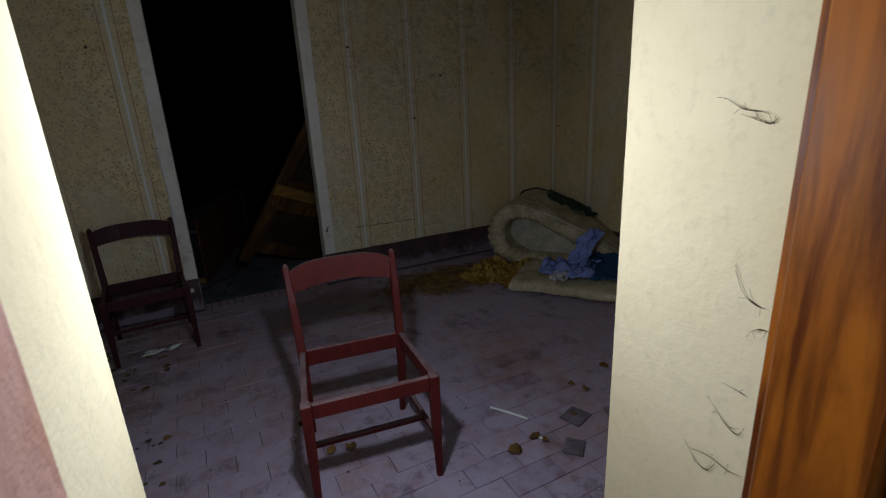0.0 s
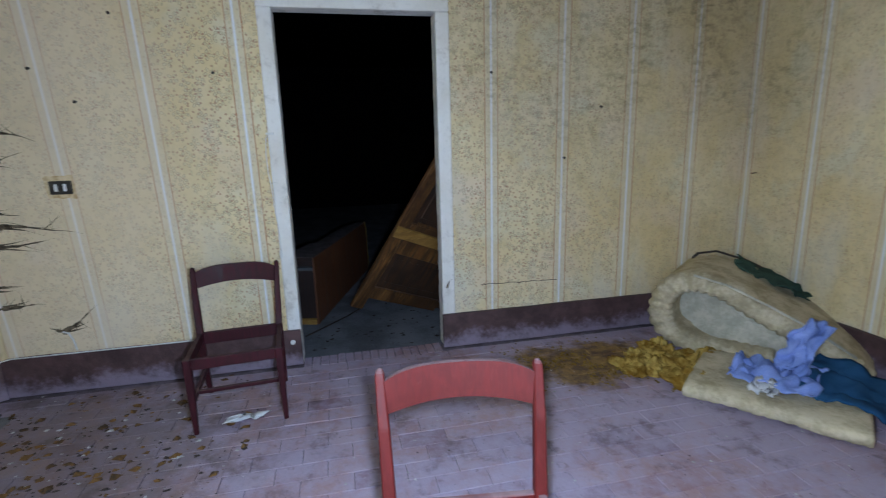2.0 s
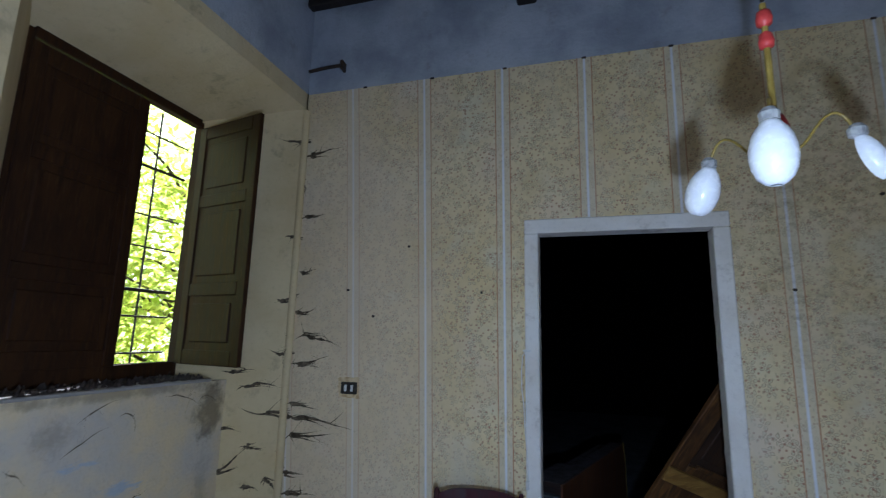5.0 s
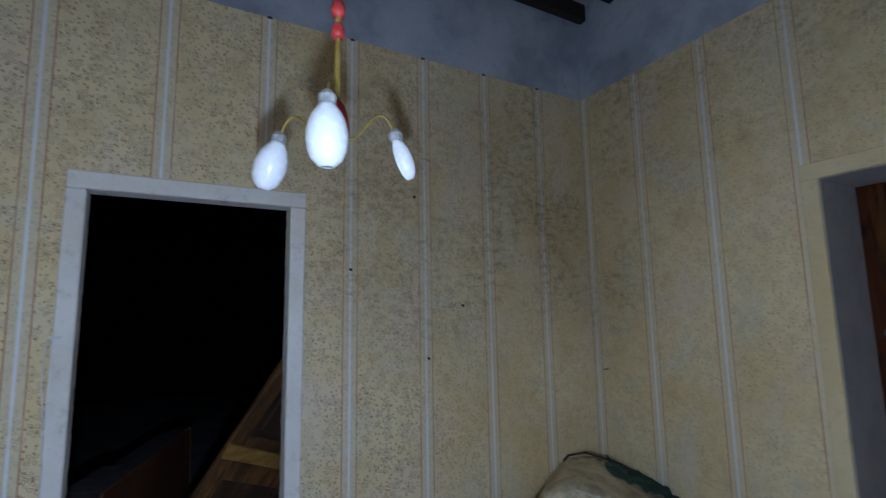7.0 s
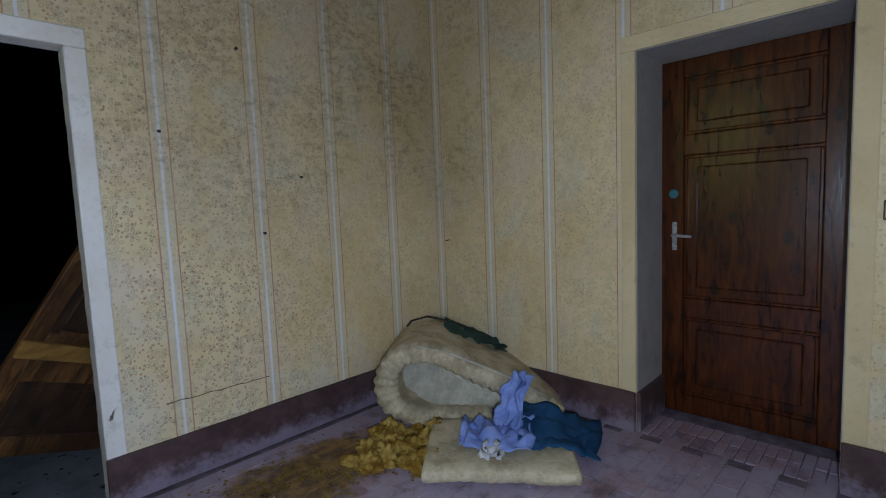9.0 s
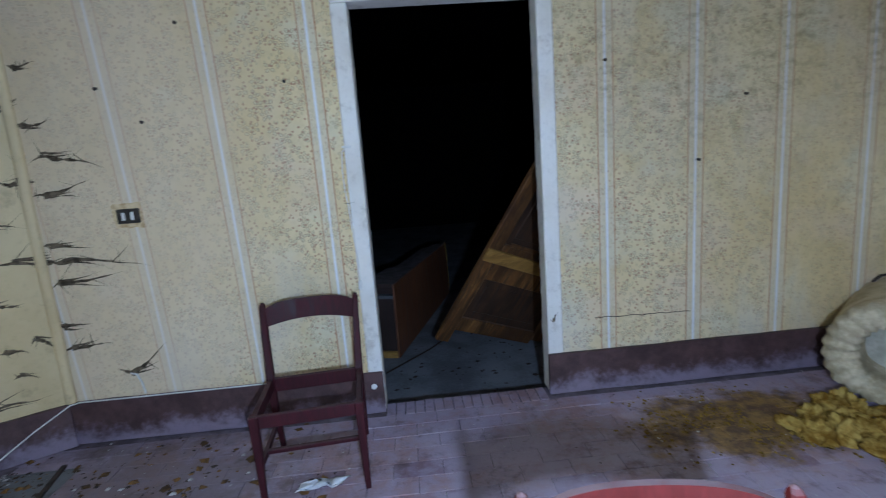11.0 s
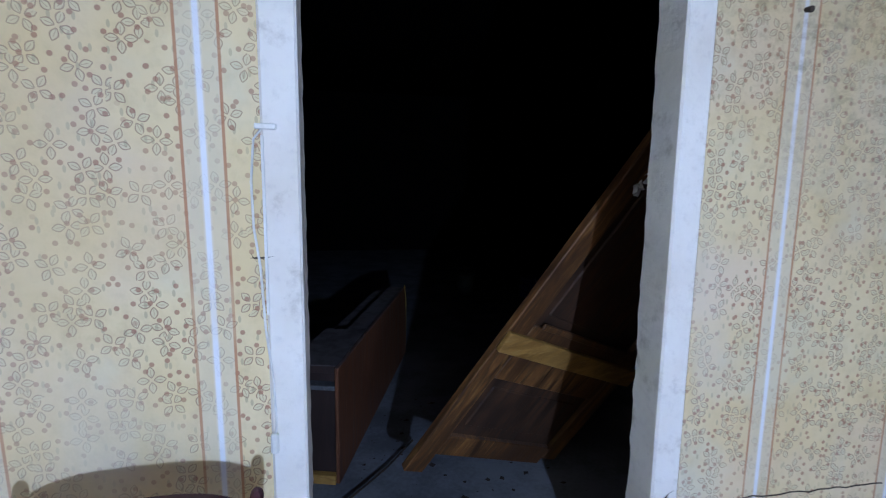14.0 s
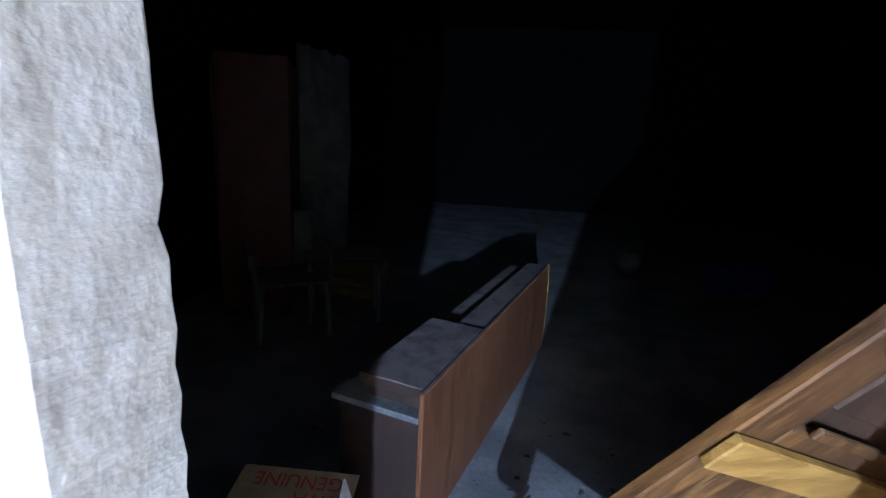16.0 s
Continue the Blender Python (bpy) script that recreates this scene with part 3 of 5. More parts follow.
# front wall, round the entrance (x -0.045 to 0.95, up to 2.3)
bm = bmesh.new()
box(bm, (XL, 0.62, 0), (-0.05, YF, TOP))
box(bm, (0.955, 0.62, 0), (XR, YF, TOP))
box(bm, (-0.05, 0.62, 2.3), (0.955, YF, TOP))
structure("wall_south", bm, M["paper_front"], "cream sprigged wallpaper round the entrance", "wall")
structure("wall_south_top", block((XL, 0.62, TOP), (XR, YF - 0.004, 4.3)), M["blue_plaster"], "bluish grey plaster above the wallpaper", "wall")
bm = bmesh.new()
box(bm, (-2.31, 0.4, -0.3), (-0.16, 0.616, 4.6))
box(bm, (1.065, 0.4, -0.3), (5.6, 0.616, 4.6))
box(bm, (-0.16, 0.4, 2.42), (1.065, 0.616, 4.6))
structure("facade", bm, M["facade"], "rendered outer face of the house", "wall")
bm = bmesh.new()
box(bm, (-2.362, 0.4, -0.3), (-2.314, 2.49, 4.3))
box(bm, (-2.362, 3.7, -0.3), (-2.314, 4.1, 4.3))
box(bm, (-2.362, 2.49, -0.3), (-2.314, 3.7, 1.233))
box(bm, (-2.362, 2.49, 2.97), (-2.314, 3.7, 4.3))
structure("facade_west", bm, M["facade"], "rendered outer face of the house round the window", "wall")
# plastered reveals of the entrance
bm = bmesh.new()
box(bm, (0.95, 0.60, 0), (0.9555, YF + 0.003, 2.3))
structure("entry_reveal_east", bm, M["entry_cream"], "cream painted plaster reveal with cobwebs", "wall")
structure("entry_reveal_west", block((-0.0505, 0.60, 0), (-0.045, YF + 0.003, 2.3)), M["entry_cream"], "cream painted plaster reveal", "wall")
# floors
structure("floor_bed", block((-2.31, 0.4, -0.25), (3.72, YB + 0.085, -0.0065)), M["mortar"], "dusty mortar bed between clay tiles", "floor")
structure("floor_dark_room", block((-2.4, YB + 0.085, -0.3), (5.2, 14.2, FLOOR2)), M["concrete"], "dusty grey concrete floor one step down", "floor")
structure("ground", block((-60, -60, -0.6), (60, 60, -0.31)), M["ground"], "bare earth round the house", "ground")
structure("entry_step", block((-0.6, -0.5, -0.31), (1.5, 0.4, -0.01), 0.01), M["slab_black"], "stone step before the entrance", "step")
# ceiling boards over the room; joists are part of them
bm = block((-2.31, 0.62, HIGH), (3.72, YB + 0.12, HIGH + 0.06))
for i in range(10):
    y = 3.9 - i * 0.31
    box(bm, (-1.64, y - 0.035, HIGH - 0.15), (XR - 0.02, y + 0.035, HIGH - 0.001), 0.008)
c = structure("ceiling", bm, M["plank"], "pale boards over dark joists", "ceiling")
c.data.materials.append(M["beam"])
for f in c.data.polygons:
    if f.center.z < HIGH - 0.0005:
        f.material_index = 1
for x in (-0.05, 1.62):
    ob = part("roof_beam", block((x - 0.065, YF, 3.725), (x + 0.065, YB + 0.02, HIGH - 0.12), 0.012), M["beam"])
    tagged(ob, "soot-dark wooden beam carrying the joists", "beam", "roof beams", "structure")
# roof slab of the house and the dark room's shell
structure("roof", block((-2.45, 0.4, 4.3), (5.6, 14.4, 4.6)), M["facade"], "closed roof over the house", "roof")
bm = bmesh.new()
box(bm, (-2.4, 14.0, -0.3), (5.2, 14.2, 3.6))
structure("wall_dark_north", bm, M["dark_wall"], "wall of the unlit room, coloured near black for the gloom", "wall")
structure("wall_dark_west", block((-2.5, YB + 0.12, -0.3), (-2.31, 14.2, 3.6)), M["dark_wall"], "wall of the unlit room, coloured near black for the gloom", "wall")
structure("wall_dark_east", block((5.2, YB + 0.12, -0.3), (5.4, 14.2, 3.6)), M["dark_wall"], "wall of the unlit room, coloured near black for the gloom", "wall")
structure("wall_dark_south", block((3.75, YB, -0.3), (5.4, YB + 0.12, 3.6)), M["dark_wall"], "wall of the unlit room, coloured near black for the gloom", "wall")
structure("ceiling_dark_room", block((-2.5, YB + 0.12, 3.3), (5.4, 14.2, 3.5)), M["dark_wall"], "ceiling of the unlit room, coloured near black for the gloom", "ceiling")

# window niche with splayed sides, parapet and soffit
R0, R1 = (-1.66, 3.98), (-2.24, 3.64)
L0, L1 = (-1.66, 2.16), (-2.24, 2.53)
structure("niche_reveal_north", prism(bmesh.new(), [R0, R1, (-2.31, 3.7), (-2.31, YB), (XL, YB)], 0, TOP), M["cream"], "cream painted splayed reveal hung with dusty cobwebs", "wall")
structure("niche_reveal_south", prism(bmesh.new(), [L0, (XL, 2.07), (-2.31, 2.07), (-2.31, 2.5), L1], 0, TOP), M["cream"], "cream painted splayed reveal", "wall")
structure("niche_parapet", prism(bmesh.new(), [(-1.97, 3.8), (-1.97, 2.358), (-2.31, 2.53), (-2.31, 3.69), (-2.24, 3.64)], 0, 1.235), M["niche"], "stained plaster under the window, scratched and blue-smeared", "wall")
bm = bmesh.new()
loft(bm, [[(-1.655 + 0.006 * noise.noise((z * 2.2, 1, 1)) + 0.026 * math.cos(k * math.pi / 6), 3.985 + 0.024 * math.sin(k * math.pi / 6), z) for k in range(12)] for z in [0.24 + 0.1 * q for q in range(30)]])
structure("corner_bead", bm, M["cream"], "rounded cream plaster bead at the niche's corner", "trim")
bm = bmesh.new()
a = [(XL, 2.0, 3.16), (XL, 4.0, 3.16), (XL, 4.0, TOP), (XL, 2.0, TOP)]
b = [(-2.31, 2.0, 2.95), (-2.31, 4.0, 2.95), (-2.31, 4.0, TOP), (-2.31, 2.0, TOP)]
loft(bm, [a, b])
structure("niche_soffit", bm, M["cream"], "sloping plaster soffit of the window niche", "ceiling")
# the distance is one flat panel that emits its own light
structure("backdrop", block((-9.6, -2.0, -0.31), (-9.5, 16.0, 9.0)), M["glare"], "glowing panel standing in for bright sunlit greenery in the distance", "backdrop")

# ---- doorway trims, skirting, thresholds ----
def along(p, q, thick, z0, z1, bevel=0.004):
    """A low strip that follows a wall from p to q; the room lies to the left of the way."""
    d = Vector((q[0] - p[0], q[1] - p[1], 0))
    m = Matrix.Translation((p[0], p[1], 0)) @ Matrix.Rotation(math.atan2(d.y, d.x), 4, "Z")
    return block((0, 0.0, z0), (d.length, thick, z1), bevel, m)


bm = bmesh.new()
box(bm, (-0.08, YB - 0.004, 0), (0.002, YB + 0.132, 2.162), 0.006)
box(bm, (0.946, YB - 0.004, 0), (1.032, YB + 0.125, 2.162), 0.006)
box(bm, (-0.08, YB - 0.004, 2.163), (1.032, YB + 0.125, 2.25), 0.006)
bmesh.ops.subdivide_edges(bm, edges=[e for e in bm.edges if e.calc_length() > 0.7], cuts=70)
rng = random.Random(5)
for v in bm.verts:
    if 0.05 < v.co.z < 2.1 and v.co.y > YB + 0.05:
        chip = max(0.0, noise.noise((v.co.x * 3, 0.3, v.co.z * 9)) - 0.12) * 0.012 + max(0.0, noise.noise((v.co.x * 3, 4.3, v.co.z * 37)) - 0.1) * 0.014
        v.co += Vector((rng.uniform(-1, 1) * 0.0016, -chip - rng.uniform(0, 1) * 0.0016, 0))
door_trim = structure("trim_dark_doorway", bm, M["white_trim"], "chipped whitewashed plaster surround of the dark doorway", "trim")
bm = bmesh.new()
box(bm, (XR - 0.003, 2.405, 0), (3.72, 2.485, 2.205), 0.003)
box(bm, (XR - 0.003, 1.37, 0), (3.72, 1.46, 2.205), 0.003)
box(bm, (XR - 0.003, 1.37, 2.206), (3.72, 2.485, 2.29), 0.003)
structure("trim_pine_doorway", bm, M["cream"], "cream painted surround of the pine door", "trim")
bm = bmesh.new()
box(bm, (XR + 0.012, 2.4, 0), (3.669, 2.4045, 2.2))
box(bm, (XR + 0.012, 1.4605, 0), (3.669, 1.465, 2.2))
box(bm, (XR + 0.012, 1.465, 2.2), (3.669, 2.4, 2.2045))
structure("pine_doorway_reveal", bm, M["grey_reveal"], "grey bare plaster reveal of the pine door", "trim")
# never in view; added behind the pine door against daylight through its gaps
structure("wall_east_backing", block((3.76, 0.62, -0.3), (3.9, YB, 4.3)), M["dark_wall"], "unseen backing wall added to keep outside light out", "wall")

runs = [((0.0, YB), (XL, YB)), ((XR, YB), (0.94, YB)), ((XR, 2.405), (XR, YB)), ((3.66, 2.405), (XR, 2.405)), ((XR, YF), (XR, 1.46)),
        (R0, (-1.97, 3.795)), ((-1.97, 3.795), (-1.97, 2.358)), ((-1.97, 2.358), L0), (L0, (XL, YF)), ((XL, YF), (-0.05, YF)), ((0.955, YF), (XR, YF))]
for p, q in runs:
    bm = along(p, q, 0.028, 0.0, 0.238)
    bmesh.ops.subdivide_edges(bm, edges=[e for e in bm.edges if e.calc_length() > 0.3], cuts=14)
    for v in bm.verts:
        if v.co.z < 0.1:
            v.co.z = max(v.co.z, 0.0)
        v.co += 0.004 * noise.noise_vector(v.co * 6)
    structure("baseboard", bm, M["skirting"], "dark brown painted skirting bleached by damp", "baseboard")

# entrance frame
bm = bmesh.new()
box(bm, (0.93, 0.43, 0), (1.064, 0.598, 2.41), 0.006)
box(bm, (0.948, 0.598, 0), (0.968, 0.618, 2.3), 0.004)
box(bm, (0.985, 0.405, 0), (1.064, 0.43, 2.41), 0.006)
entry = thing("door_frame", "orange-brown varnished wooden frame of the entrance", "door frame", kind="structure")
part("jamb", bm, M["entry_wood"], entry)
bm = bmesh.new()
box(bm, (-0.158, 0.43, 0), (-0.028, 0.628, 2.41), 0.006)
box(bm, (-0.158, 0.405, 0), (-0.075, 0.43, 2.41), 0.006)
flaky = plaster("flaking_pink_paint", (0.55, 0.32, 0.27), (0.4, 0.15, 0.07), 0.4)
part("jamb", bm, flaky, entry, "jamb with flaking pink paint")
part("lintel", block((-0.028, 0.43, 2.3), (0.93, 0.62, 2.41), 0.006), M["entry_wood"], entry)


# ---- pine door ----
def panel_door(name, label, m, width, height, thick, material, panels, stile=0.105, kind=""):
    """A framed leaf in its own xz plane, face at y = 0 towards -y. panels: (z0, z1) of each sunk panel."""
    ob = thing(name, label, "door", m, kind=kind)
    for x0, x1 in ((0, stile), (width - stile, width)):
        part("stile", block((x0, 0, 0), (x1, thick, height), 0.004), material, ob)
    cuts = [0.0] + [v for p in panels for v in p] + [height]
    for a, b in zip(cuts[::2], cuts[1::2]):
        part("rail", block((stile, 0.001, a), (width - stile, thick, b), 0.004), material, ob)
    for a, b in panels:
        bm = block((stile - 0.002, 0.018, a - 0.002), (width - stile + 0.002, thick - 0.01, b + 0.002))
        box(bm, (stile + 0.07, 0.008, a + 0.07), (width - stile - 0.07, 0.02, b - 0.07), 0.009)
        pn = part("panel", bm, material, ob)
        mould = bmesh.new()
        for lo, hi in (((stile, a), (width - stile, a + 0.022)), ((stile, b - 0.022), (width - stile, b)), ((stile, a + 0.022), (stile + 0.022, b - 0.022)), ((width - stile - 0.022, a + 0.022), (width - stile, b - 0.022))):
            box(mould, (lo[0], 0.004, lo[1]), (hi[0], 0.02, hi[1]), 0.006)
        part("moulding", mould, material, pn)
    return ob


# the leaf faces -x; its own x runs along -y of the room
door = panel_door("door_1", "varnished knotty pine door with three panels, shut", Matrix.Translation((3.67, 2.404, 0.012)) @ Matrix.Rotation(-math.pi / 2, 4, "Z"), 0.943, 2.188, 0.045, M["pine"], ((0.12, 0.62), (0.74, 1.62), (1.74, 2.08)), 0.13, "structure")
bm = block((0.066, -0.006, 1.04), (0.094, 0.0, 1.215), 0.003)
plate = part("door_handle", bm, M["steel"], door, "steel lever handle on a long plate")
bm = tube(bmesh.new(), [(0.08, -0.004, 1.135), (0.08, -0.042, 1.135), (0.095, -0.05, 1.135), (0.19, -0.05, 1.128)], [0.009, 0.009, 0.01, 0.008], 8)
part("lever", bm, M["steel"], plate, smooth=True)
part("lock", lathe(bmesh.new(), [(0.026, 0), (0.028, 0.006), (0.022, 0.01), (0.01, 0.011)], 16, Matrix.Translation((0.075, 0.0, 1.39)) @ Matrix.Rotation(math.pi / 2, 4, "X")), grain("tealed_lock", (0.03, 0.14, 0.16), (0.05, 0.22, 0.24), 20, 0.4), door, "round teal lock")

# ---- window: frame, leaves, iron bars ----
window = thing("window_1", "old window with an iron grille, one shutter leaf swung in", "window", kind="structure")
bm = bmesh.new()
box(bm, (-2.3, 2.5, 1.24), (-2.235, 2.56, 2.96), 0.005)
box(bm, (-2.3, 3.63, 1.24), (-2.235, 3.69, 2.96), 0.005)
box(bm, (-2.3, 2.56, 2.92), (-2.235, 3.63, 2.99), 0.005)
box(bm, (-2.3, 2.56, 1.24), (-2.235, 3.63, 1.345), 0.005)
part("window_frame", bm, M["shutter"], window)
bm = block((-2.34, 2.52, 1.235), (-1.955, 3.65, 1.252), 0.005)
part("window_sill", bm, M["grey_reveal"], window, "dusty stone sill")
for z, r in ((1.40, 0.006), (1.62, 0.006), (1.78, 0.011), (2.05, 0.006), (2.25, 0.006), (2.56, 0.011), (2.78, 0.006)):
    part("bar", tube(bmesh.new(), [(-2.37, 2.55, z), (-2.372, 3.1, z - 0.003), (-2.37, 3.66, z)], r, 6), M["iron"], window)
part("bar", tube(bmesh.new(), [(-2.385, 3.44, 1.24), (-2.385, 3.44, 2.95)], 0.007, 6), M["iron"], window)


def shutter_leaf(m, width, label):
    ob = part("shutter", block((0, 0, 0), (0.07, 0.032, 1.57), 0.004), M["shutter"], window, label)
    ob.matrix_basis = m
    bm = bmesh.new()
    box(bm, (width - 0.07, 0, 0), (width, 0.032, 1.57), 0.004)
    for a, b in ((0, 0.09), (0.42, 0.5), (1.0, 1.08), (1.48, 1.57)):
        box(bm, (0.07, 0.0008, a), (width - 0.07, 0.0312, b), 0.004)
    part("frame", bm, M["shutter"], ob)
    for a, b in ((0.09, 0.42), (0.5, 1.0), (1.08, 1.48)):
        bm = block((0.068, 0.01, a - 0.002), (width - 0.068, 0.022, b + 0.002))
        box(bm, (0.11, 0.003, a + 0.045), (width - 0.11, 0.029, b - 0.045), 0.007)
        part("panel", bm, M["shutter"], ob)
    return ob


a = math.atan2(3.5 - 3.62, -1.66 + 2.235)
shutter_leaf(Matrix.Translation((-2.235, 3.62, 1.335)) @ Matrix.Rotation(a, 4, "Z"), 0.585, "open brown panelled shutter leaf")
shutter_leaf(Matrix.Translation((-2.232, 2.56, 1.335)) @ Matrix.Rotation(math.pi / 2, 4, "Z"), 0.655, "shut brown panelled shutter leaf")

# ---- tree outside the window ----
tree = thing("tree", "leafy sunlit tree outside the window", "tree", Matrix.Translation((-5.0, 6.4, -0.31)))
trunk = tube(bmesh.new(), [(0, 0, 0), (0.05, 0.04, 0.8), (-0.03, 0.1, 1.7), (0.06, 0.12, 2.7), (0.0, 0.2, 3.9)], [0.14, 0.11, 0.1, 0.08, 0.04], 9)
rng = random.Random(11)
tips = []
for i in range(26):
    z = rng.uniform(0.7, 3.6)
    t = rng.uniform(0, 6.28)
    far = rng.uniform(0.9, 2.0)
    e = Vector((math.cos(t) * far, math.sin(t) * far * 1.3, z + rng.uniform(-0.1, 0.7)))
    tube(trunk, [(0, 0.1, z), e * 0.5 + Vector((0, 0.05, z * 0.5 + 0.1)), e], [0.035, 0.022, 0.008], 5)
    tips += [e, e * 0.7 + Vector((0, 0, 0.3 * z)), e * 0.5 + Vector((0, 0, 0.5 * z))]
part("trunk", trunk, M["bark"], tree)
verts, faces = [], []
for i in range(11500):
    c = rng.choice(tips) + Vector((rng.gauss(0, 0.28), rng.gauss(0, 0.34), rng.gauss(0, 0.3)))
    e = Euler((rng.uniform(-0.9, 0.9), rng.uniform(-0.9, 0.9), rng.uniform(0, 6.28))).to_matrix()
    s = rng.uniform(0.04, 0.085)
    k = len(verts)
    for px, py, pz in ((-1, 0, 0), (-0.2, -0.45, 0.1), (1, 0, -0.1), (-0.2, 0.45, 0.1)):
        verts.append(c + e @ Vector((px * s, py * s, pz * s)))
    faces += [(k, k + 1, k + 2), (k, k + 2, k + 3)]
me = bpy.data.meshes.new("crown")
me.from_pydata(verts, [], faces)
me.materials.append(M["foliage"])
crown = new("crown", me)
crown.parent = tree
for x, y, a in ((-6.8, 3.4, 250),):
    copy_thing(tree, pose(x, y, -0.31, 0, 0, a))


# ---- chairs with their seats gone ----
def chair(label, material, m, w=0.215, tall=1.0, d=0.2, nip=0.0, lift=0.0):
    """Seat frame 0.45 wide and 0.42 high, back to 0.78; it faces -y, with its origin on the floor under the middle of the seat."""
    ob = thing("dining_chair", label, "chair", m, "old seatless chairs")
    v = w - nip

    def taper(points, sizes):
        bm = bmesh.new()
        rings = [[Vector((x + sx * sz, y + sy * sz, z)) for sx, sy in ((-1, -1), (1, -1), (1, 1), (-1, 1))] for (x, y, z), sz in zip(points, sizes)]
        loft(bm, rings)
        bmesh.ops.bevel(bm, geom=[e for e in bm.edges], offset=0.004, segments=1, affect="EDGES")
        return bm

    for s in (-1, 1):
        part("front_leg", taper([(s * (v + 0.002), -d, 0), (s * v, -d, 0.25), (s * v, -d, 0.425 + lift)], [0.011, 0.017, 0.019]), material, ob)
        part("back_leg", taper([(s * (w - 0.02), d + 0.07, 0), (s * (w - 0.02), d + 0.01, 0.25), (s * (w - 0.02), d, 0.42), (s * (w - 0.012), d + 0.05, 0.64), (s * (w - 0.005), d + 0.1, 0.775), (s * (w - 0.005), d + 0.105, 0.788)], [0.012, 0.017, 0.018, 0.016, 0.013, 0.006]), material, ob)
        side = bmesh.new()
        y0, y1 = -d + 0.019, d - 0.018
        loft(side, [[(s * (v + o) if y < 0 else s * (w - 0.02 + o), y, z) for o, z in ((-0.011, 0.365 + lift), (0.011, 0.365 + lift), (0.011, 0.421 + lift), (-0.011, 0.421 + lift))] for y in (y0, y1)])
        part("side_rail", side, material, ob)
        st = bmesh.new()
        loft(st, [[(s * (v if y < 0 else w - 0.02) + o, y, z + 0.165) for o, z in ((-0.008, 0), (0.008, 0), (0.008, 0.026), (-0.008, 0.026))] for y in (-d + 0.014, d + 0.014)])
        part("stretcher", st, material, ob)
    part("front_rail", block((-v + 0.0185, -d - 0.011, 0.365 + lift), (v - 0.0185, -d + 0.011, 0.422 + lift), 0.003), material, ob)
    part("back_rail", block((-w + 0.037, d - 0.011, 0.35 + lift), (w - 0.037, d + 0.011, 0.42 + lift), 0.003), material, ob)
    part("cross_stretcher", block((-w + 0.012 + nip * 0.6, -0.075, 0.168), (w - 0.012 - nip * 0.6, -0.052, 0.188), 0.003), material, ob)
    # curved and arched top rail
    bm, rings = bmesh.new(), []
    for i in range(33):
        u = -1 + i / 16
        x = u * (w - 0.018)
        y = d + 0.075 + 0.032 * (1 - u * u)
        top = 0.758 + 0.030 * (1 - u ** 4)
        low = 0.668 + 0.022 * (1 - u * u)
        rings.append([(x, y - 0.012, low), (x, y + 0.006, low), (x, y + 0.022, top), (x, y + 0.006, top)])
    loft(bm, rings)
    part("backrest", bm, material, ob)
    ob.scale.z = tall
    return ob


chair("dusty dull red wooden chair with curved back and no seat", M["chair_red"], pose(0.553, 1.828, -0.002, 0, 0, -7.5), 0.227, lift=0.022)
chair("dark mahogany chair without a seat beside the dark doorway", M["chair_dark"], pose(-0.279, 3.5, -0.002, 0, 0, 5.0), 0.228, 0.95, 0.185, 0.016)

# ---- hanging lamp ----
HX, HY = 0.744, 2.438
lamp = thing("hanging_lamp", "three-armed ceiling lamp with white opal glass shades, one broken", "lamp", pose(HX, HY, 0))
part("cord", tube(bmesh.new(), [(0, 0, 2.43), (0.006, 0.004, 3.0), (0.0, 0.0, 3.5), (0.004, 0, 4.06)], 0.006, 6), M["dark_litter"], lamp, "dusty cord up to the ceiling")
part("stem", tube(bmesh.new(), [(0, 0, 2.1), (0, 0, 2.42)], 0.008, 8), M["brass"], lamp, "thin brass stem")
bm = lathe(bmesh.new(), [(0.007, 2.29), (0.017, 2.295), (0.019, 2.31), (0.015, 2.33), (0.007, 2.338), (0.007, 2.352), (0.018, 2.36), (0.02, 2.375), (0.017, 2.395), (0.006, 2.4)], 14)
part("collar", bm, M["red_plastic"], lamp, "red plastic collar", True)
bm = lathe(bmesh.new(), [(0.006, 1.98), (0.024, 1.995), (0.034, 2.03), (0.03, 2.07), (0.02, 2.1), (0.008, 2.115)], 14)
part("hub", bm, M["red_plastic"], lamp, "red plastic hub", True)


def shade(bm, m, cut=1.0):
    prof = [(0.014, 0.0), (0.02, 0.002), (0.023, -0.006), (0.034, -0.018), (0.043, -0.036), (0.0485, -0.058), (0.049, -0.078), (0.045, -0.1), (0.036, -0.119), (0.022, -0.131), (0.014, -0.134)]
    inner = [(r - 0.003, h) for r, h in reversed(prof)]
    rings = []
    n = 20
    for r, h in prof + inner:
        rings.append([m @ Vector((r * math.cos(k * 2 * math.pi / n), r * math.sin(k * 2 * math.pi / n), h)) for k in range(int(n * cut) + (cut < 1))])
    rows = [[bm.verts.new(p) for p in ring] for ring in rings]
    k = len(rows[0])
    for a, b in zip(rows, rows[1:]):
        for i in range(k if cut == 1 else k - 1):
            bm.faces.new((a[i], a[(i + 1) % k], b[(i + 1) % k], b[i]))
    return bm


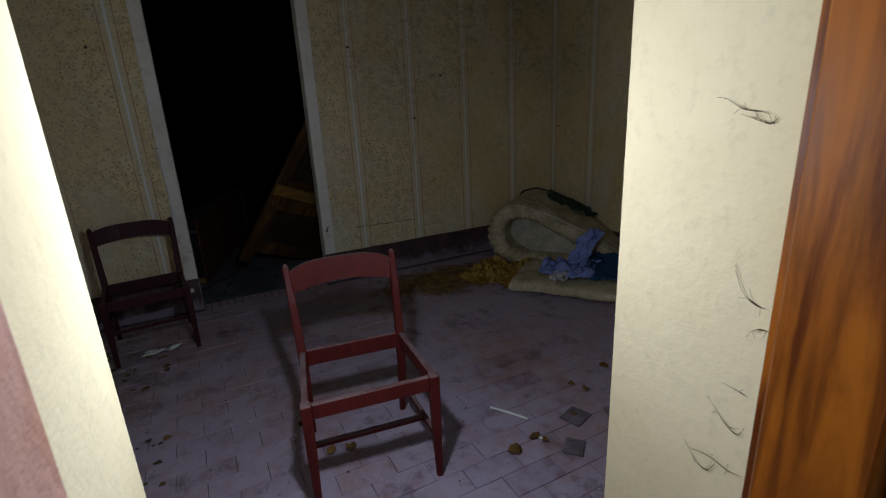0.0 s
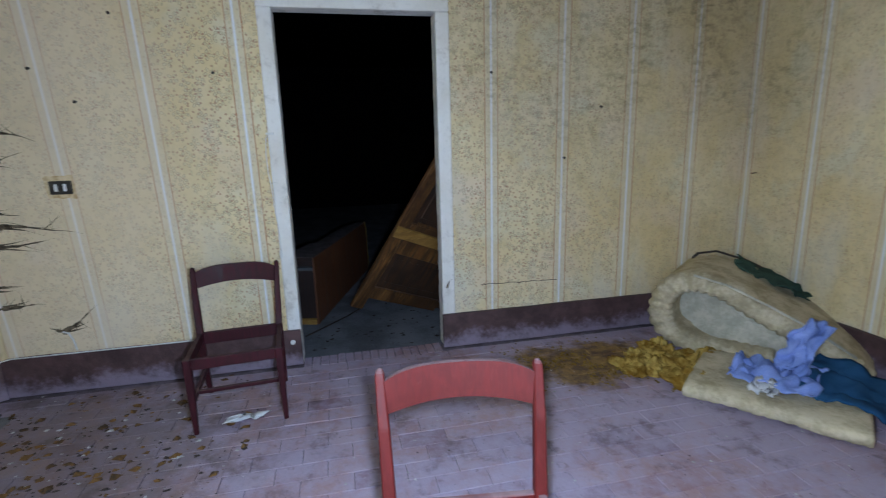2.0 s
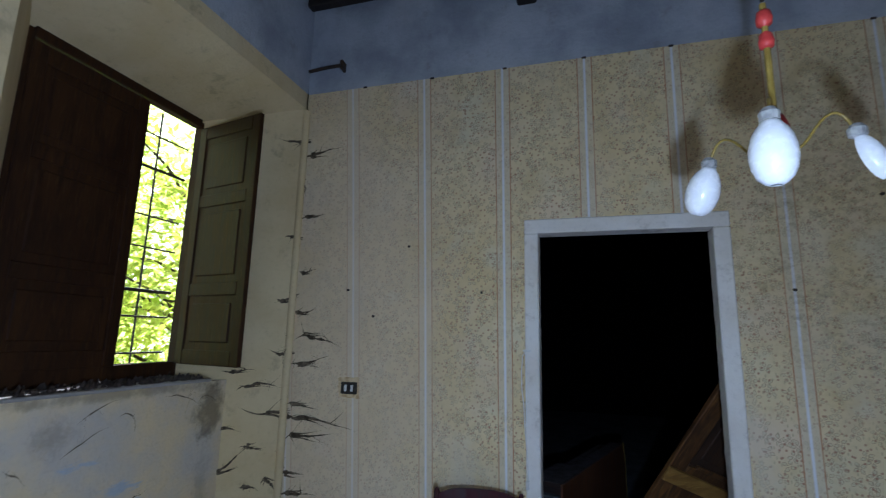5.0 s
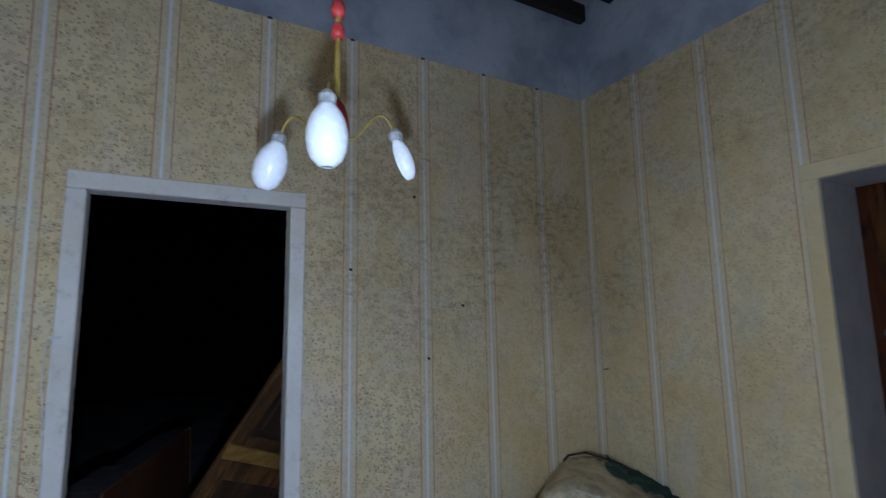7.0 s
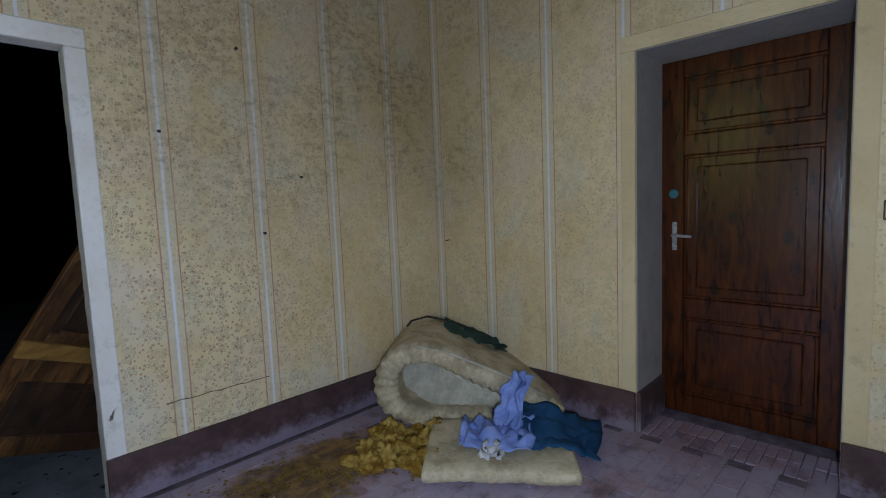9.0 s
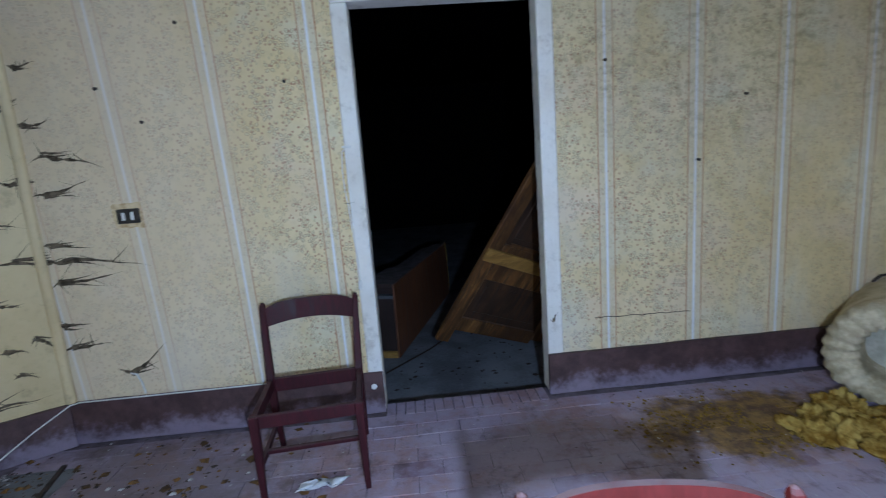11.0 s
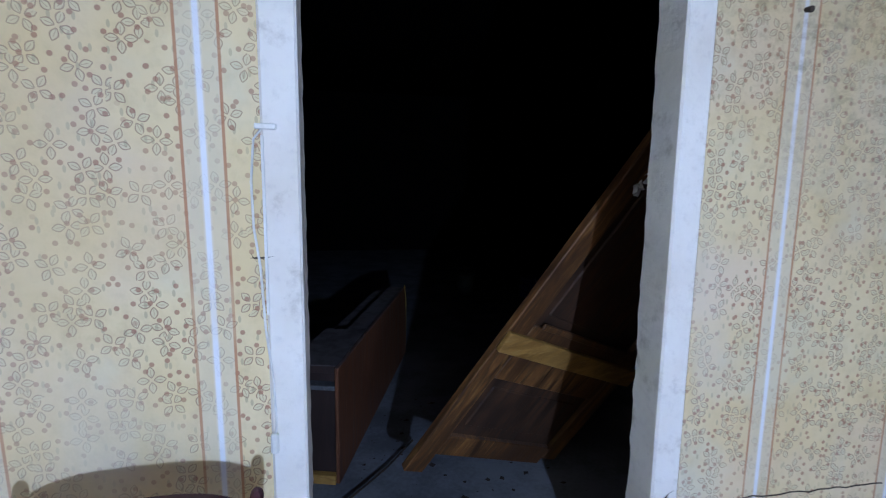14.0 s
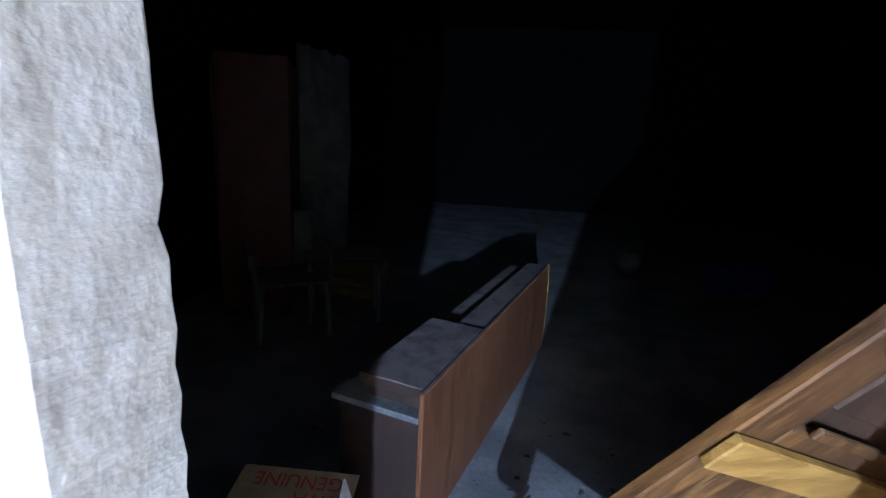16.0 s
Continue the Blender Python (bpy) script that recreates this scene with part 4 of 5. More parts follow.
for (dx, dy, z), tilt, cut in (((-0.085, -0.215, 2.0), 4, 1.0), ((-0.118, 0.165, 2.032), -24, 1.0), ((0.178, 0.02, 2.04), -24, 0.32)):
    d = Vector((dx, dy, 0))
    t = d.normalized()
    bend = []
    for k in range(15):
        f = k / 14
        bend.append(d * min(1.0, 1.12 * f - 0.12 * f ** 6) + Vector((0, 0, 2.05 + (z - 2.05) * f - 0.035 * math.sin(math.pi * min(1.0, f * 2.6)) + 0.06 * max(0.0, math.sin(math.pi * (f - 0.38) / 0.62)))))
    arm = tube(bmesh.new(), bend, 0.004, 6)
    arm_ob = part("arm", arm, M["brass"], lamp, smooth=True)
    part("socket", lathe(bmesh.new(), [(0.012, z - 0.005), (0.02, z), (0.021, z + 0.018), (0.012, z + 0.03)], 12, Matrix.Translation(d)), M["steel"], arm_ob)
    m = Matrix.Translation(d + Vector((0, 0, z))) @ Matrix.Rotation(radians(tilt), 4, Vector((-t.y, t.x, 0))) @ Matrix.Rotation(radians(200), 4, "Z") @ Matrix.Diagonal((0.62, 0.62, 0.9, 1) if cut < 1 else (0.94, 0.94, 1.04, 1))
    part("shade", shade(bmesh.new(), m, cut), M["opal"], arm_ob, "broken white opal glass shade" if cut < 1 else "white opal glass shade", True)

# ---- rolled mattress, pad and cloths in the corner ----
UX, UY = (0.632, -0.775), (0.775, 0.632)
BASE = Matrix(((UX[0], UY[0], 0, 2.317), (UX[1], UY[1], 0, 3.589), (0, 0, 1, 0), (0, 0, 0, 1)))


def ribbon(path, thick, v0, v1, steps=22, quilt=0.0):
    """A thick quilted sheet: the path (u, w) is swept from v0 to v1, with rounded long edges."""
    pts = [Vector(p) for p in path]
    # smooth by Catmull-Rom
    fine = []
    for i in range(len(pts) - 1):
        p0, p1, p2, p3 = pts[max(i - 1, 0)], pts[i], pts[i + 1], pts[min(i + 2, len(pts) - 1)]
        for k in range(14):
            s = k / 14
            fine.append(0.5 * ((2 * p1) + (p2 - p0) * s + (2 * p0 - 5 * p1 + 4 * p2 - p3) * s * s + (3 * p1 - p0 - 3 * p2 + p3) * s ** 3))
    fine.append(pts[-1])
    bm, rings, run = bmesh.new(), [], 0.0
    for i, p in enumerate(fine):
        run += (p - fine[max(i - 1, 0)]).length
        d = (fine[min(i + 1, len(fine) - 1)] - fine[max(i - 1, 0)]).normalized()
        nrm = Vector((-d.y, d.x))
        h = thick / 2 * (0.75 if i in (0, len(fine) - 1) else 1.0)
        ring = []
        for sgn in (1, -1):
            vs = [v0 + (v1 - v0) * k / steps for k in range(steps + 1)]
            for v in vs if sgn == 1 else reversed(vs):
                edge = min(v - v0, v1 - v) / 0.05
                hh = h * (min(1.0, 0.62 + 0.38 * edge) + quilt * (abs(math.sin(run * math.pi / 0.062)) * 1.5 - 1.0) * max(0.0, 1.0 - edge * 0.4))
                q = p + nrm * sgn * hh
                ring.append((q.x, v + 0.012 * noise.noise((q.x * 4, v * 4, q.y * 4)), max(q.y + 0.012 * noise.noise((v * 5, q.x * 5, 3.3)), 0.002)))
        rings.append(ring)
    return loft(bm, rings)


roll = thing("mattress", "old cream foam mattress folded over in the corner", "mattress", BASE @ Matrix.Diagonal((1, 1, 0.87, 1)))
path = [(0.66, 0.06), (0.42, 0.055), (0.2, 0.06), (0.035, 0.15), (-0.005, 0.31), (0.055, 0.47), (0.19, 0.54), (0.36, 0.505), (0.56, 0.395), (0.78, 0.28), (0.97, 0.15), (1.06, 0.06)]
part("padding", ribbon(path, 0.15, 0.02, 0.72, 40, quilt=0.3), M["foam"], roll, smooth=True)
part("piping", tube(bmesh.new(), [(0.19, 0.03, 0.605), (0.38, 0.025, 0.565), (0.6, 0.025, 0.462), (0.825, 0.025, 0.345), (1.02, 0.03, 0.21)], 0.009, 6), M["foam_in"], roll, "pale seam along the edge", True)
core = [(0.05, 0.12), (0.03, 0.31), (0.08, 0.45), (0.19, 0.51), (0.36, 0.475), (0.56, 0.365), (0.78, 0.25), (0.95, 0.12), (0.6, 0.085), (0.3, 0.085)]
rings = []
for v, k in ((0.1, 0.55), (0.115, 0.85), (0.14, 1.0), (0.68, 1.0)):
    rings.append([(0.4 + (u - 0.4) * k, v + (0.02 * noise.noise((u * 5, w * 5, v)) + 0.5 * max(0.0, 0.34 - u) + 0.25 * max(0.0, w - 0.3)) * (v < 0.6), 0.25 + (w - 0.25) * k) for u, w in core])
part("filling", loft(bmesh.new(), rings), M["foam_in"], roll, "pale crumpled filling inside the fold", True)
part("piping", tube(bmesh.new(), [(-0.03, 0.7, 0.46), (0.08, 0.71, 0.6), (0.2, 0.71, 0.635), (0.38, 0.71, 0.59), (0.6, 0.71, 0.485), (0.8, 0.71, 0.375)], 0.01, 6), M["dark_litter"], roll, "dark torn edge along the back", True)
pad = tagged(part("foam_pad", ribbon([(0.3, 0.05), (0.5, 0.052), (0.75, 0.05), (1.08, 0.046)], 0.075, -0.62, 0.0, quilt=0.12), M["foam"], smooth=True), "cream foam pad with torn edges lying on the floor", "cushion")
pad.matrix_basis = BASE


def heap(name, label, category, material, centre, size, seed, rough=0.5, m=None):
    """A crumpled lump of cloth or stuffing that rests on what is below it."""
    bm = bmesh.new()
    bmesh.ops.create_icosphere(bm, subdivisions=4, radius=1.0)
    o = Vector((seed * 3.7, seed * 1.9, seed * 5.1))
    for v in bm.verts:
        p = v.co.copy()
        f = 1 + rough * noise.noise(p * 1.6 + o) + 0.5 * rough * abs(noise.noise(p * 4.2 + o)) + 0.25 * rough * noise.noise(p * 9 + o)
        v.co = Vector((p.x * f * size[0], p.y * f * size[1], max(p.z * f, -0.25) * size[2]))
    low = min(v.co.z for v in bm.verts)
    for v in bm.verts:
        v.co.z -= low
    ob = tagged(part(name, bm, material, smooth=True), label, category)
    ob.matrix_basis = Matrix.Translation(centre) @ (m or Matrix())
    return ob


def drape(name, label, category, material, corners, seed, thick=0.006, lift=0.03, cells=22):
    """A rumpled sheet of cloth over four corner points."""
    a, b, c, d = [Vector(p) for p in corners]
    bm = bmesh.new()
    grid = []
    o = Vector((seed * 2.3, seed * 7.1, 0))
    for i in range(cells + 1):
        row = []
        for j in range(cells + 1):
            s, t = i / cells, j / cells
            p = (a * (1 - s) + b * s) * (1 - t) + (d * (1 - s) + c * s) * t
            fold = abs(noise.noise(Vector((s * 5, t * 2.2, 0)) + o)) * 2 + 0.6 * noise.noise(Vector((s * 11, t * 7, 0)) + o)
            edge = noise.noise_vector(Vector((s * 4, t * 4, 5)) + o) * 0.05
            row.append(bm.verts.new(p + Vector((edge.x, edge.y, lift * fold + 0.01))))
        grid.append(row)
    for i in range(cells):
        for j in range(cells):
            bm.faces.new((grid[i][j], grid[i + 1][j], grid[i + 1][j + 1], grid[i][j + 1]))
    ob = tagged(part(name, bm, material, smooth=True), label, category)
    s = ob.modifiers.new("thickness", "SOLIDIFY")
    s.thickness = thick
    return ob


def at(u, v, w):
    return BASE @ Vector((u, v, w))


drape("blanket", "dark blue blanket spread over the foam pad and floor", "blanket", M["navy"], [at(0.78, -0.42, 0.11), at(1.2, -0.44, 0.02), at(1.3, -0.04, 0.03), at(0.85, 0.0, 0.16)], 3, lift=0.03)
drape("shirt", "crumpled light blue shirt lying on the foam pad", "shirt", M["shirt"], [at(0.46, -0.42, 0.10), at(0.86, -0.48, 0.10), at(0.9, -0.14, 0.12), at(0.5, -0.16, 0.11)], 8, lift=0.045, cells=30)
drape("shirt_sleeve", "light blue shirt sleeve propped against the mattress", "shirt", M["shirt"], [at(0.66, -0.26, 0.13), at(0.80, -0.28, 0.13), at(0.9, -0.03, 0.34), at(0.78, -0.03, 0.37)], 5, lift=0.03, cells=18)
drape("rag", "small white rag on the foam pad", "cloth", M["white_cloth"], [at(0.60, -0.54, 0.10), at(0.70, -0.54, 0.10), at(0.70, -0.42, 0.12), at(0.61, -0.42, 0.12)], 2, lift=0.02, cells=10)
drape("green_cloth", "dark green cloth thrown over the folded mattress", "cloth", M["green_cloth"], [at(0.36, 0.46, 0.505), at(0.78, 0.44, 0.325), at(0.82, 0.7, 0.31), at(0.34, 0.71, 0.515)], 6, lift=0.025)
rng = random.Random(21)
for i in range(34):
    u, v = rng.uniform(-0.05, 0.5), rng.uniform(-0.45, -0.02)
    p = at(u, v, 0)
    heap("stuffing_clump", "torn clump of yellow foam stuffing", "stuffing", M["stuffing"], (p.x, p.y, 0.0), (rng.uniform(0.03, 0.085), rng.uniform(0.03, 0.08), rng.uniform(0.02, 0.065)), 30 + i, 1.1)["group"] = "yellow foam clumps"
# a film of yellow crumbs over the tiles before the back wall
verts, faces = [], []
for i in range(1100):
    cx, cy = (1.62, 3.6) if rng.random() < 0.5 else (2.02, 3.36)
    x, y = rng.gauss(cx, 0.24), rng.gauss(cy, 0.13)
    if noise.noise((x * 5, y * 5, 0.7)) < -0.12 or y > 3.94:
        continue
    s, k, t = rng.uniform(0.004, 0.016), len(verts), rng.uniform(0, 6.28)
    for q in range(4):
        verts.append((x + s * math.cos(t + q * 1.57) * rng.uniform(0.5, 1), y + s * math.sin(t + q * 1.57) * rng.uniform(0.5, 1), 0.003))
    verts.append((x, y, 0.003 + s * rng.uniform(0.2, 0.6)))
    faces += [(k + q, k + (q + 1) % 4, k + 4) for q in range(4)]
me = bpy.data.meshes.new("foam_crumbs")
me.from_pydata(verts, [], faces)
me.materials.append(M["crumb"])
tagged(new("foam_crumbs", me), "yellow foam crumbs strewn over the floor", "crumbs", kind="stuff")

# ---- sockets, switch, cables, hooks ----
so = thing("wall_socket", "dark double wall socket with two pale slots", "socket", pose(-1.196, YB, 1.203))
part("plate", block((-0.056, -0.012, -0.037), (0.056, 0, 0.037), 0.004), M["black"], so)
bm, ring = bmesh.new(), []
for k in range(28):
    t = k * 2 * math.pi / 28
    f = 1 + 0.28 * noise.noise((math.cos(t) * 2.1, math.sin(t) * 2.1, 4.4))
    ring.append((max(-1, min(1, 1.35 * math.cos(t))) * 0.074 * f, max(-1, min(1, 1.35 * math.sin(t))) * 0.06 * f))
loft(bm, [[(x, -0.0035, z) for x, z in ring], [(x, 0, z) for x, z in ring]])
part("surround", bm, grain("scorched_paper", (0.42, 0.27, 0.12), (0.68, 0.55, 0.33), 22, 0.85, 0.002), so, "yellowed torn paper round the plate")
for x in (-0.022, 0.022):
    part("slot", block((x - 0.009, -0.015, -0.02), (x + 0.009, -0.011, 0.02), 0.002), M["white"], so)
sw = thing("light_switch", "yellowed plastic light switch beside the pine door", "switch", pose(XR, 1.285, 1.295))
part("box", block((-0.008, -0.066, -0.042), (0, 0.066, 0.042), 0.003), M["black"], sw, "dark back box")
part("plate", block((-0.016, -0.06, -0.036), (-0.008, 0.06, 0.036), 0.004), M["ivory"], sw)
part("rocker", block((-0.022, -0.022, -0.02), (-0.015, 0.016, 0.02), 0.003), M["white"], sw)
pts = [(-0.56, 3.965, 0.245), (-0.9, 3.966, 0.243), (-1.27, 3.966, 0.243), (-1.6, 3.962, 0.245), (-1.64, 3.945, 0.24), (-1.75, 3.83, 0.17), (-1.86, 3.65, 0.08), (-1.9, 3.4, 0.012), (-1.88, 3.0, 0.008), (-1.9, 2.6, 0.008), (-1.86, 2.36, 0.12), (-1.8, 2.3, 0.25), (-1.7, 2.26, 0.2), (-1.6, 2.3, 0.02), (-1.42, 2.37, 0.008), (-1.2, 2.25, 0.008)]
for run in (pts[:8], pts[9:]):
    tagged(part("cable", tube(bmesh.new(), run, 0.004, 6), M["white"], smooth=True), "thin white cable along the skirting", "cable")
pts = [(-1.33, 3.992, 0.37), (-1.3, 3.99, 0.36), (-1.28, 3.988, 0.31), (-1.27, 3.985, 0.25)]
tagged(part("cable_end", tube(bmesh.new(), pts, 0.005, 6), M["white"], smooth=True), "loose white cable end on the wall", "cable")
hk = thing("wall_cable", "white cable and trunking hanging beside the dark doorway", "cable", pose(0, 0, 0))
part("cable", tube(bmesh.new(), [(-0.07, 3.985, 1.47), (-0.092, 3.98, 1.44), (-0.1, 3.982, 1.35), (-0.098, 3.98, 1.25), (-0.088, 3.985, 1.16), (-0.082, 3.985, 1.02), (-0.07, 3.985, 0.9), (-0.066, 3.985, 0.79), (-0.07, 3.985, 0.76)], 0.0028, 6), M["white"], hk, smooth=True)
part("trunking", block((-0.079, 3.988, 1.05), (-0.073, 3.996, 1.45), 0.001), M["white"], hk)
part("clip", block((-0.09, 3.98, 1.462), (-0.045, 3.994, 1.474), 0.002), M["white"], hk)
part("switch", block((-0.08, 3.978, 0.715), (-0.062, 3.994, 0.765), 0.004), M["white"], hk, "small white pear switch")
ir = thing("iron_bracket", "rusty iron rod bracket high on the plaster", "bracket", pose(0, 0, 0))
part("rod", tube(bmesh.new(), [(-1.66, 3.985, 3.46), (-1.5, 3.965, 3.458), (-1.365, 3.96, 3.456)], 0.013, 6), M["iron"], ir)
part("plate", block((-1.385, 3.94, 3.42), (-1.365, 4.004, 3.49), 0.003), M["iron"], ir)
# dark nail heads where the paper's bands end, and stray nails
for i in range(9):
    x = -1.2 + 0.5 * i
    tagged(part("nail", block((x - 0.014, YB - 0.008, TOP - 0.008), (x + 0.014, YB + 0.004, TOP + 0.004), 0.003), M["iron"]), "rusty flat nail at the paper's top edge", "nail", "wall nails")
for x, z in ((-0.34, 1.81), (-0.82, 2.11), (-1.05, 1.66), (2.07, 1.6), (-1.24, 1.83), (1.296, 1.816), (1.81, 1.27), (1.72, 2.3)):
    bm = tube(bmesh.new(), [(x, YB + 0.004, z), (x + 0.002, YB - 0.018, z - 0.004)], [0.006, 0.009], 7)
    tagged(part("nail", bm, M["iron"]), "rusty nail driven into the wall", "nail", "wall nails")
tagged(part("sticker", lathe(bmesh.new(), [(0.016, 0), (0.016, 0.003), (0.01, 0.005)], 14, Matrix.Translation((-0.052, 3.97, 0.162)) @ Matrix.Rotation(math.pi / 2, 4, "X")), M["white"]), "round pale dab stuck on the skirting", "sticker")
tagged(part("nail", tube(bmesh.new(), [(XR, 3.88, 1.115), (XR - 0.05, 3.87, 1.112)], 0.004, 6), M["iron"]), "long nail in the corner", "nail", "wall nails")


# ---- cobwebs heavy with dust ----
def cobweb(centre, along_dir, normal, length, seed, thick=0.006):
    """A ragged streamer of dusty thread: a lumpy main strand with finer ones that leave it."""
    r = random.Random(seed)
    length *= r.uniform(0.9, 1.6)
    d, nrm = Vector(along_dir).normalized(), Vector(normal).normalized()
    up = d.cross(nrm)
    c = Vector(centre) + nrm * 0.004
    web = thing("cobweb", "dusty brown cobweb strands on the wall", "cobweb", Matrix.Translation(c), "dusty cobwebs")
    o = Vector((seed * 1.7, seed * 0.9, 0.4))

    def strand(start, heading, L, w, n, stir=0.35):
        pts, rad, p, h = [start], [w * 0.7], start.copy(), heading.normalized()
        for k in range(1, n + 1):
            h = (h + stir * (up * noise.noise(o + p * 19) + d * 0.4 * noise.noise(o + p * 31))).normalized()
            p = p + h * (L / n)
            f = k / n
            pts.append(p.copy())
            rad.append(max(0.0004, w * (1 - f) ** 1.2 * (0.35 + 1.1 * r.random())))
        bm = tube(bmesh.new(), [q - c for q in pts], rad, 5)
        for v in bm.verts:
            v.co -= nrm * v.co.dot(nrm) * 0.5
        part("strand", bm, M["dust"], web)
        return pts

    main = strand(c, d + up * r.uniform(-0.25, 0.25), length, thick, 12)
    other = strand(c, -d + up * r.uniform(-0.5, 0.5), length * r.uniform(0.15, 0.5), thick * 0.8, 7)
    if thick > 0.005:
        for k in range(3):
            strand(c + up * r.uniform(-1.2, 1.2) * thick, d + up * r.uniform(-0.12, 0.12), length * r.uniform(0.4, 0.8), thick * r.uniform(0.4, 0.75), 9, 0.2)
    for k in range(r.randint(3, 5)):
        s = r.choice(main[:9] + other[:4])
        strand(s, d * r.uniform(-0.8, 1.0) + up * r.choice((-1, 1)) * r.uniform(0.2, 0.9), length * r.uniform(0.12, 0.4), thick * r.uniform(0.12, 0.4), 6)
    return web


back, splay = ((1, 0, 0), (0, -1, 0)), ((0.86, 0.5, 0), (0.5, -0.86, 0))
for i, (x, z, L) in enumerate(((-1.58, 1.34, 0.17), (-1.58, 0.99, 0.25), (-1.6, 1.09, 0.14), (-1.6, 0.89, 0.15), (-1.6, 0.54, 0.1), (-1.33, 0.37, 0.12), (-1.55, 1.53, 0.15), (-1.62, 1.68, 0.1), (-1.6, 1.95, 0.08), (-1.6, 2.35, 0.1), (-1.6, 2.8, 0.12), (-1.62, 0.66, 0.07))):
    cobweb((x, YB, z), *back, L * 1.4, 100 + i, 0.014)
for i, (f, z, L) in enumerate(((0.5, 1.28, 0.12), (0.35, 1.19, 0.17), (0.15, 1.02, 0.2), (0.6, 0.94, 0.12), (0.55, 0.68, 0.14), (0.12, 0.62, 0.08), (0.3, 0.58, 0.08), (0.5, 0.3, 0.16), (0.08, 1.4, 0.1), (0.1, 1.75, 0.1), (0.05, 2.2, 0.1), (0.1, 2.9, 0.15), (0.3, 0.82, 0.07), (0.25, 0.45, 0.06))):
    cobweb((R0[0] + (R1[0] - R0[0]) * f, R0[1] + (R1[1] - R0[1]) * f, z), *splay, L * 1.4, 200 + i, 0.013)
for i, (y, z, L) in enumerate(((0.69, 1.35, 0.06), (0.66, 1.33, 0.05), (0.64, 1.02, 0.06), (0.62, 0.98, 0.05), (0.64, 0.84, 0.05), (0.64, 0.75, 0.09), (0.65, 0.66, 0.08), (0.69, 0.63, 0.06))):
    cobweb((0.95, y, z), (0, 1, 0.15 * (-1) ** i), (-1, 0, 0), L * 0.9, 300 + i, 0.0016)
for i, (y, z, L) in enumerate(((2.9, 1.14, 0.14), (3.1, 1.12, 0.1), (2.85, 1.0, 0.12), (3.4, 1.18, 0.2), (3.6, 1.15, 0.16), (2.6, 0.95, 0.1), (3.2, 0.7, 0.06), (2.9, 0.4, 0.1), (3.68, 0.3, 0.12), (2.42, 0.7, 0.15))):
    cobweb((-1.97, y, z), (0, 1, 0.3 * (-1) ** i), (1, 0, 0), L, 400 + i, 0.0035)
for i, (y, z) in enumerate(((2.13, 2.05), (2.1, 1.62), (2.12, 1.2), (2.05, 0.8), (1.98, 1.75))):
    cobweb((XL, y, z), (0, -1, 0.1), (1, 0, 0), 0.06, 500 + i, 0.003)

for i in range(6):
    cobweb((-1.645, 3.985, 2.6 - 0.37 * i), (0.05, 0, -1), (0.7, -0.7, 0), 0.12, 520 + i, 0.006)
cobweb((0.975, YB - 0.004, 0.43), (0.6, 0, 0.8), (0, -1, 0), 0.045, 600, 0.006)
cobweb((-0.1, YB, 1.18), (1, 0, 0.1), (0, -1, 0), 0.04, 601, 0.003)
# thin dark line that stands for the paper's lower edge
pts = [(1.22 + 0.035 * i, YB - 0.001, 0.425 + 0.012 * noise.noise((i * 0.7, 2, 0)) - 0.0008 * i) for i in range(17)]
structure("paper_edge_line", tube(bmesh.new(), pts, 0.0022, 5), M["dark_litter"], "fine dark line for the paper's lower edge", "crack")

# ---- dark room: leaning leaf, fallen cabinet, boxes, far things ----
A, S, Lg = Vector((0.339, 4.898, 0.049)), Vector((0.86, 0.36, -0.36)), Vector((0.481, -0.255, 0.839)).normalized()
S = (S - Lg * S.dot(Lg)).normalized()
N = S.cross(Lg)
A = A - N * 0.04
leaf = thing("wooden_door_leaf", "old brown panelled door leaf leaning askew, with a bare yellow batten", "door", Matrix(((S.x, N.x, Lg.x, A.x), (S.y, N.y, Lg.y, A.y), (S.z, N.z, Lg.z, A.z), (0, 0, 0, 1))))
W, H, T = 0.94, 1.95, 0.04
for x0, x1, low in ((0, 0.11, 0), (W - 0.11, W, 0.16)):
    part("stile", block((x0, 0, low), (x1, T, H), 0.005), M["old_leaf_wood"], leaf)
for a, b in ((0.12, 0.24), (0.6, 0.9), (1.75, H)):
    part("rail", block((0.11, 0.001, a), (W - 0.11, T - 0.001, b), 0.005), M["old_leaf_wood"], leaf)
for a, b in ((0.24, 0.6), (0.9, 1.75)):
    bm = block((0.108, 0.004, a - 0.002), (W - 0.108, 0.013, b + 0.002))
    box(bm, (0.17, 0.006, a + 0.06), (W - 0.17, 0.02, b - 0.06), 0.006)
    part("panel", bm, M["old_panel_wood"], leaf, "darker sunk panel")
part("batten", block((-0.006, T + 0.002, 0.75), (W + 0.03, T + 0.028, 0.85), 0.004), M["yellow_wood"], leaf, "bare yellow wooden batten")
part("moulding", block((0.15, T - 0.001, 0.90), (W - 0.1, T + 0.014, 0.93), 0.004), M["old_leaf_wood"], leaf)
for x, z, r in ((0.10, 1.58, 0.03), (0.12, 1.66, 0.036)):
    bm = bmesh.new()
    bmesh.ops.create_icosphere(bm, subdivisions=3, radius=r, matrix=Matrix.Translation((x, T, z)) @ Matrix.Diagonal((1, 0.3, 1.2, 1)))
    for v in bm.verts:
        v.co += 0.022 * noise.noise_vector(v.co * 34)
    part("paint_lump", bm, M["white"], leaf, "lump of dried white filler", True)

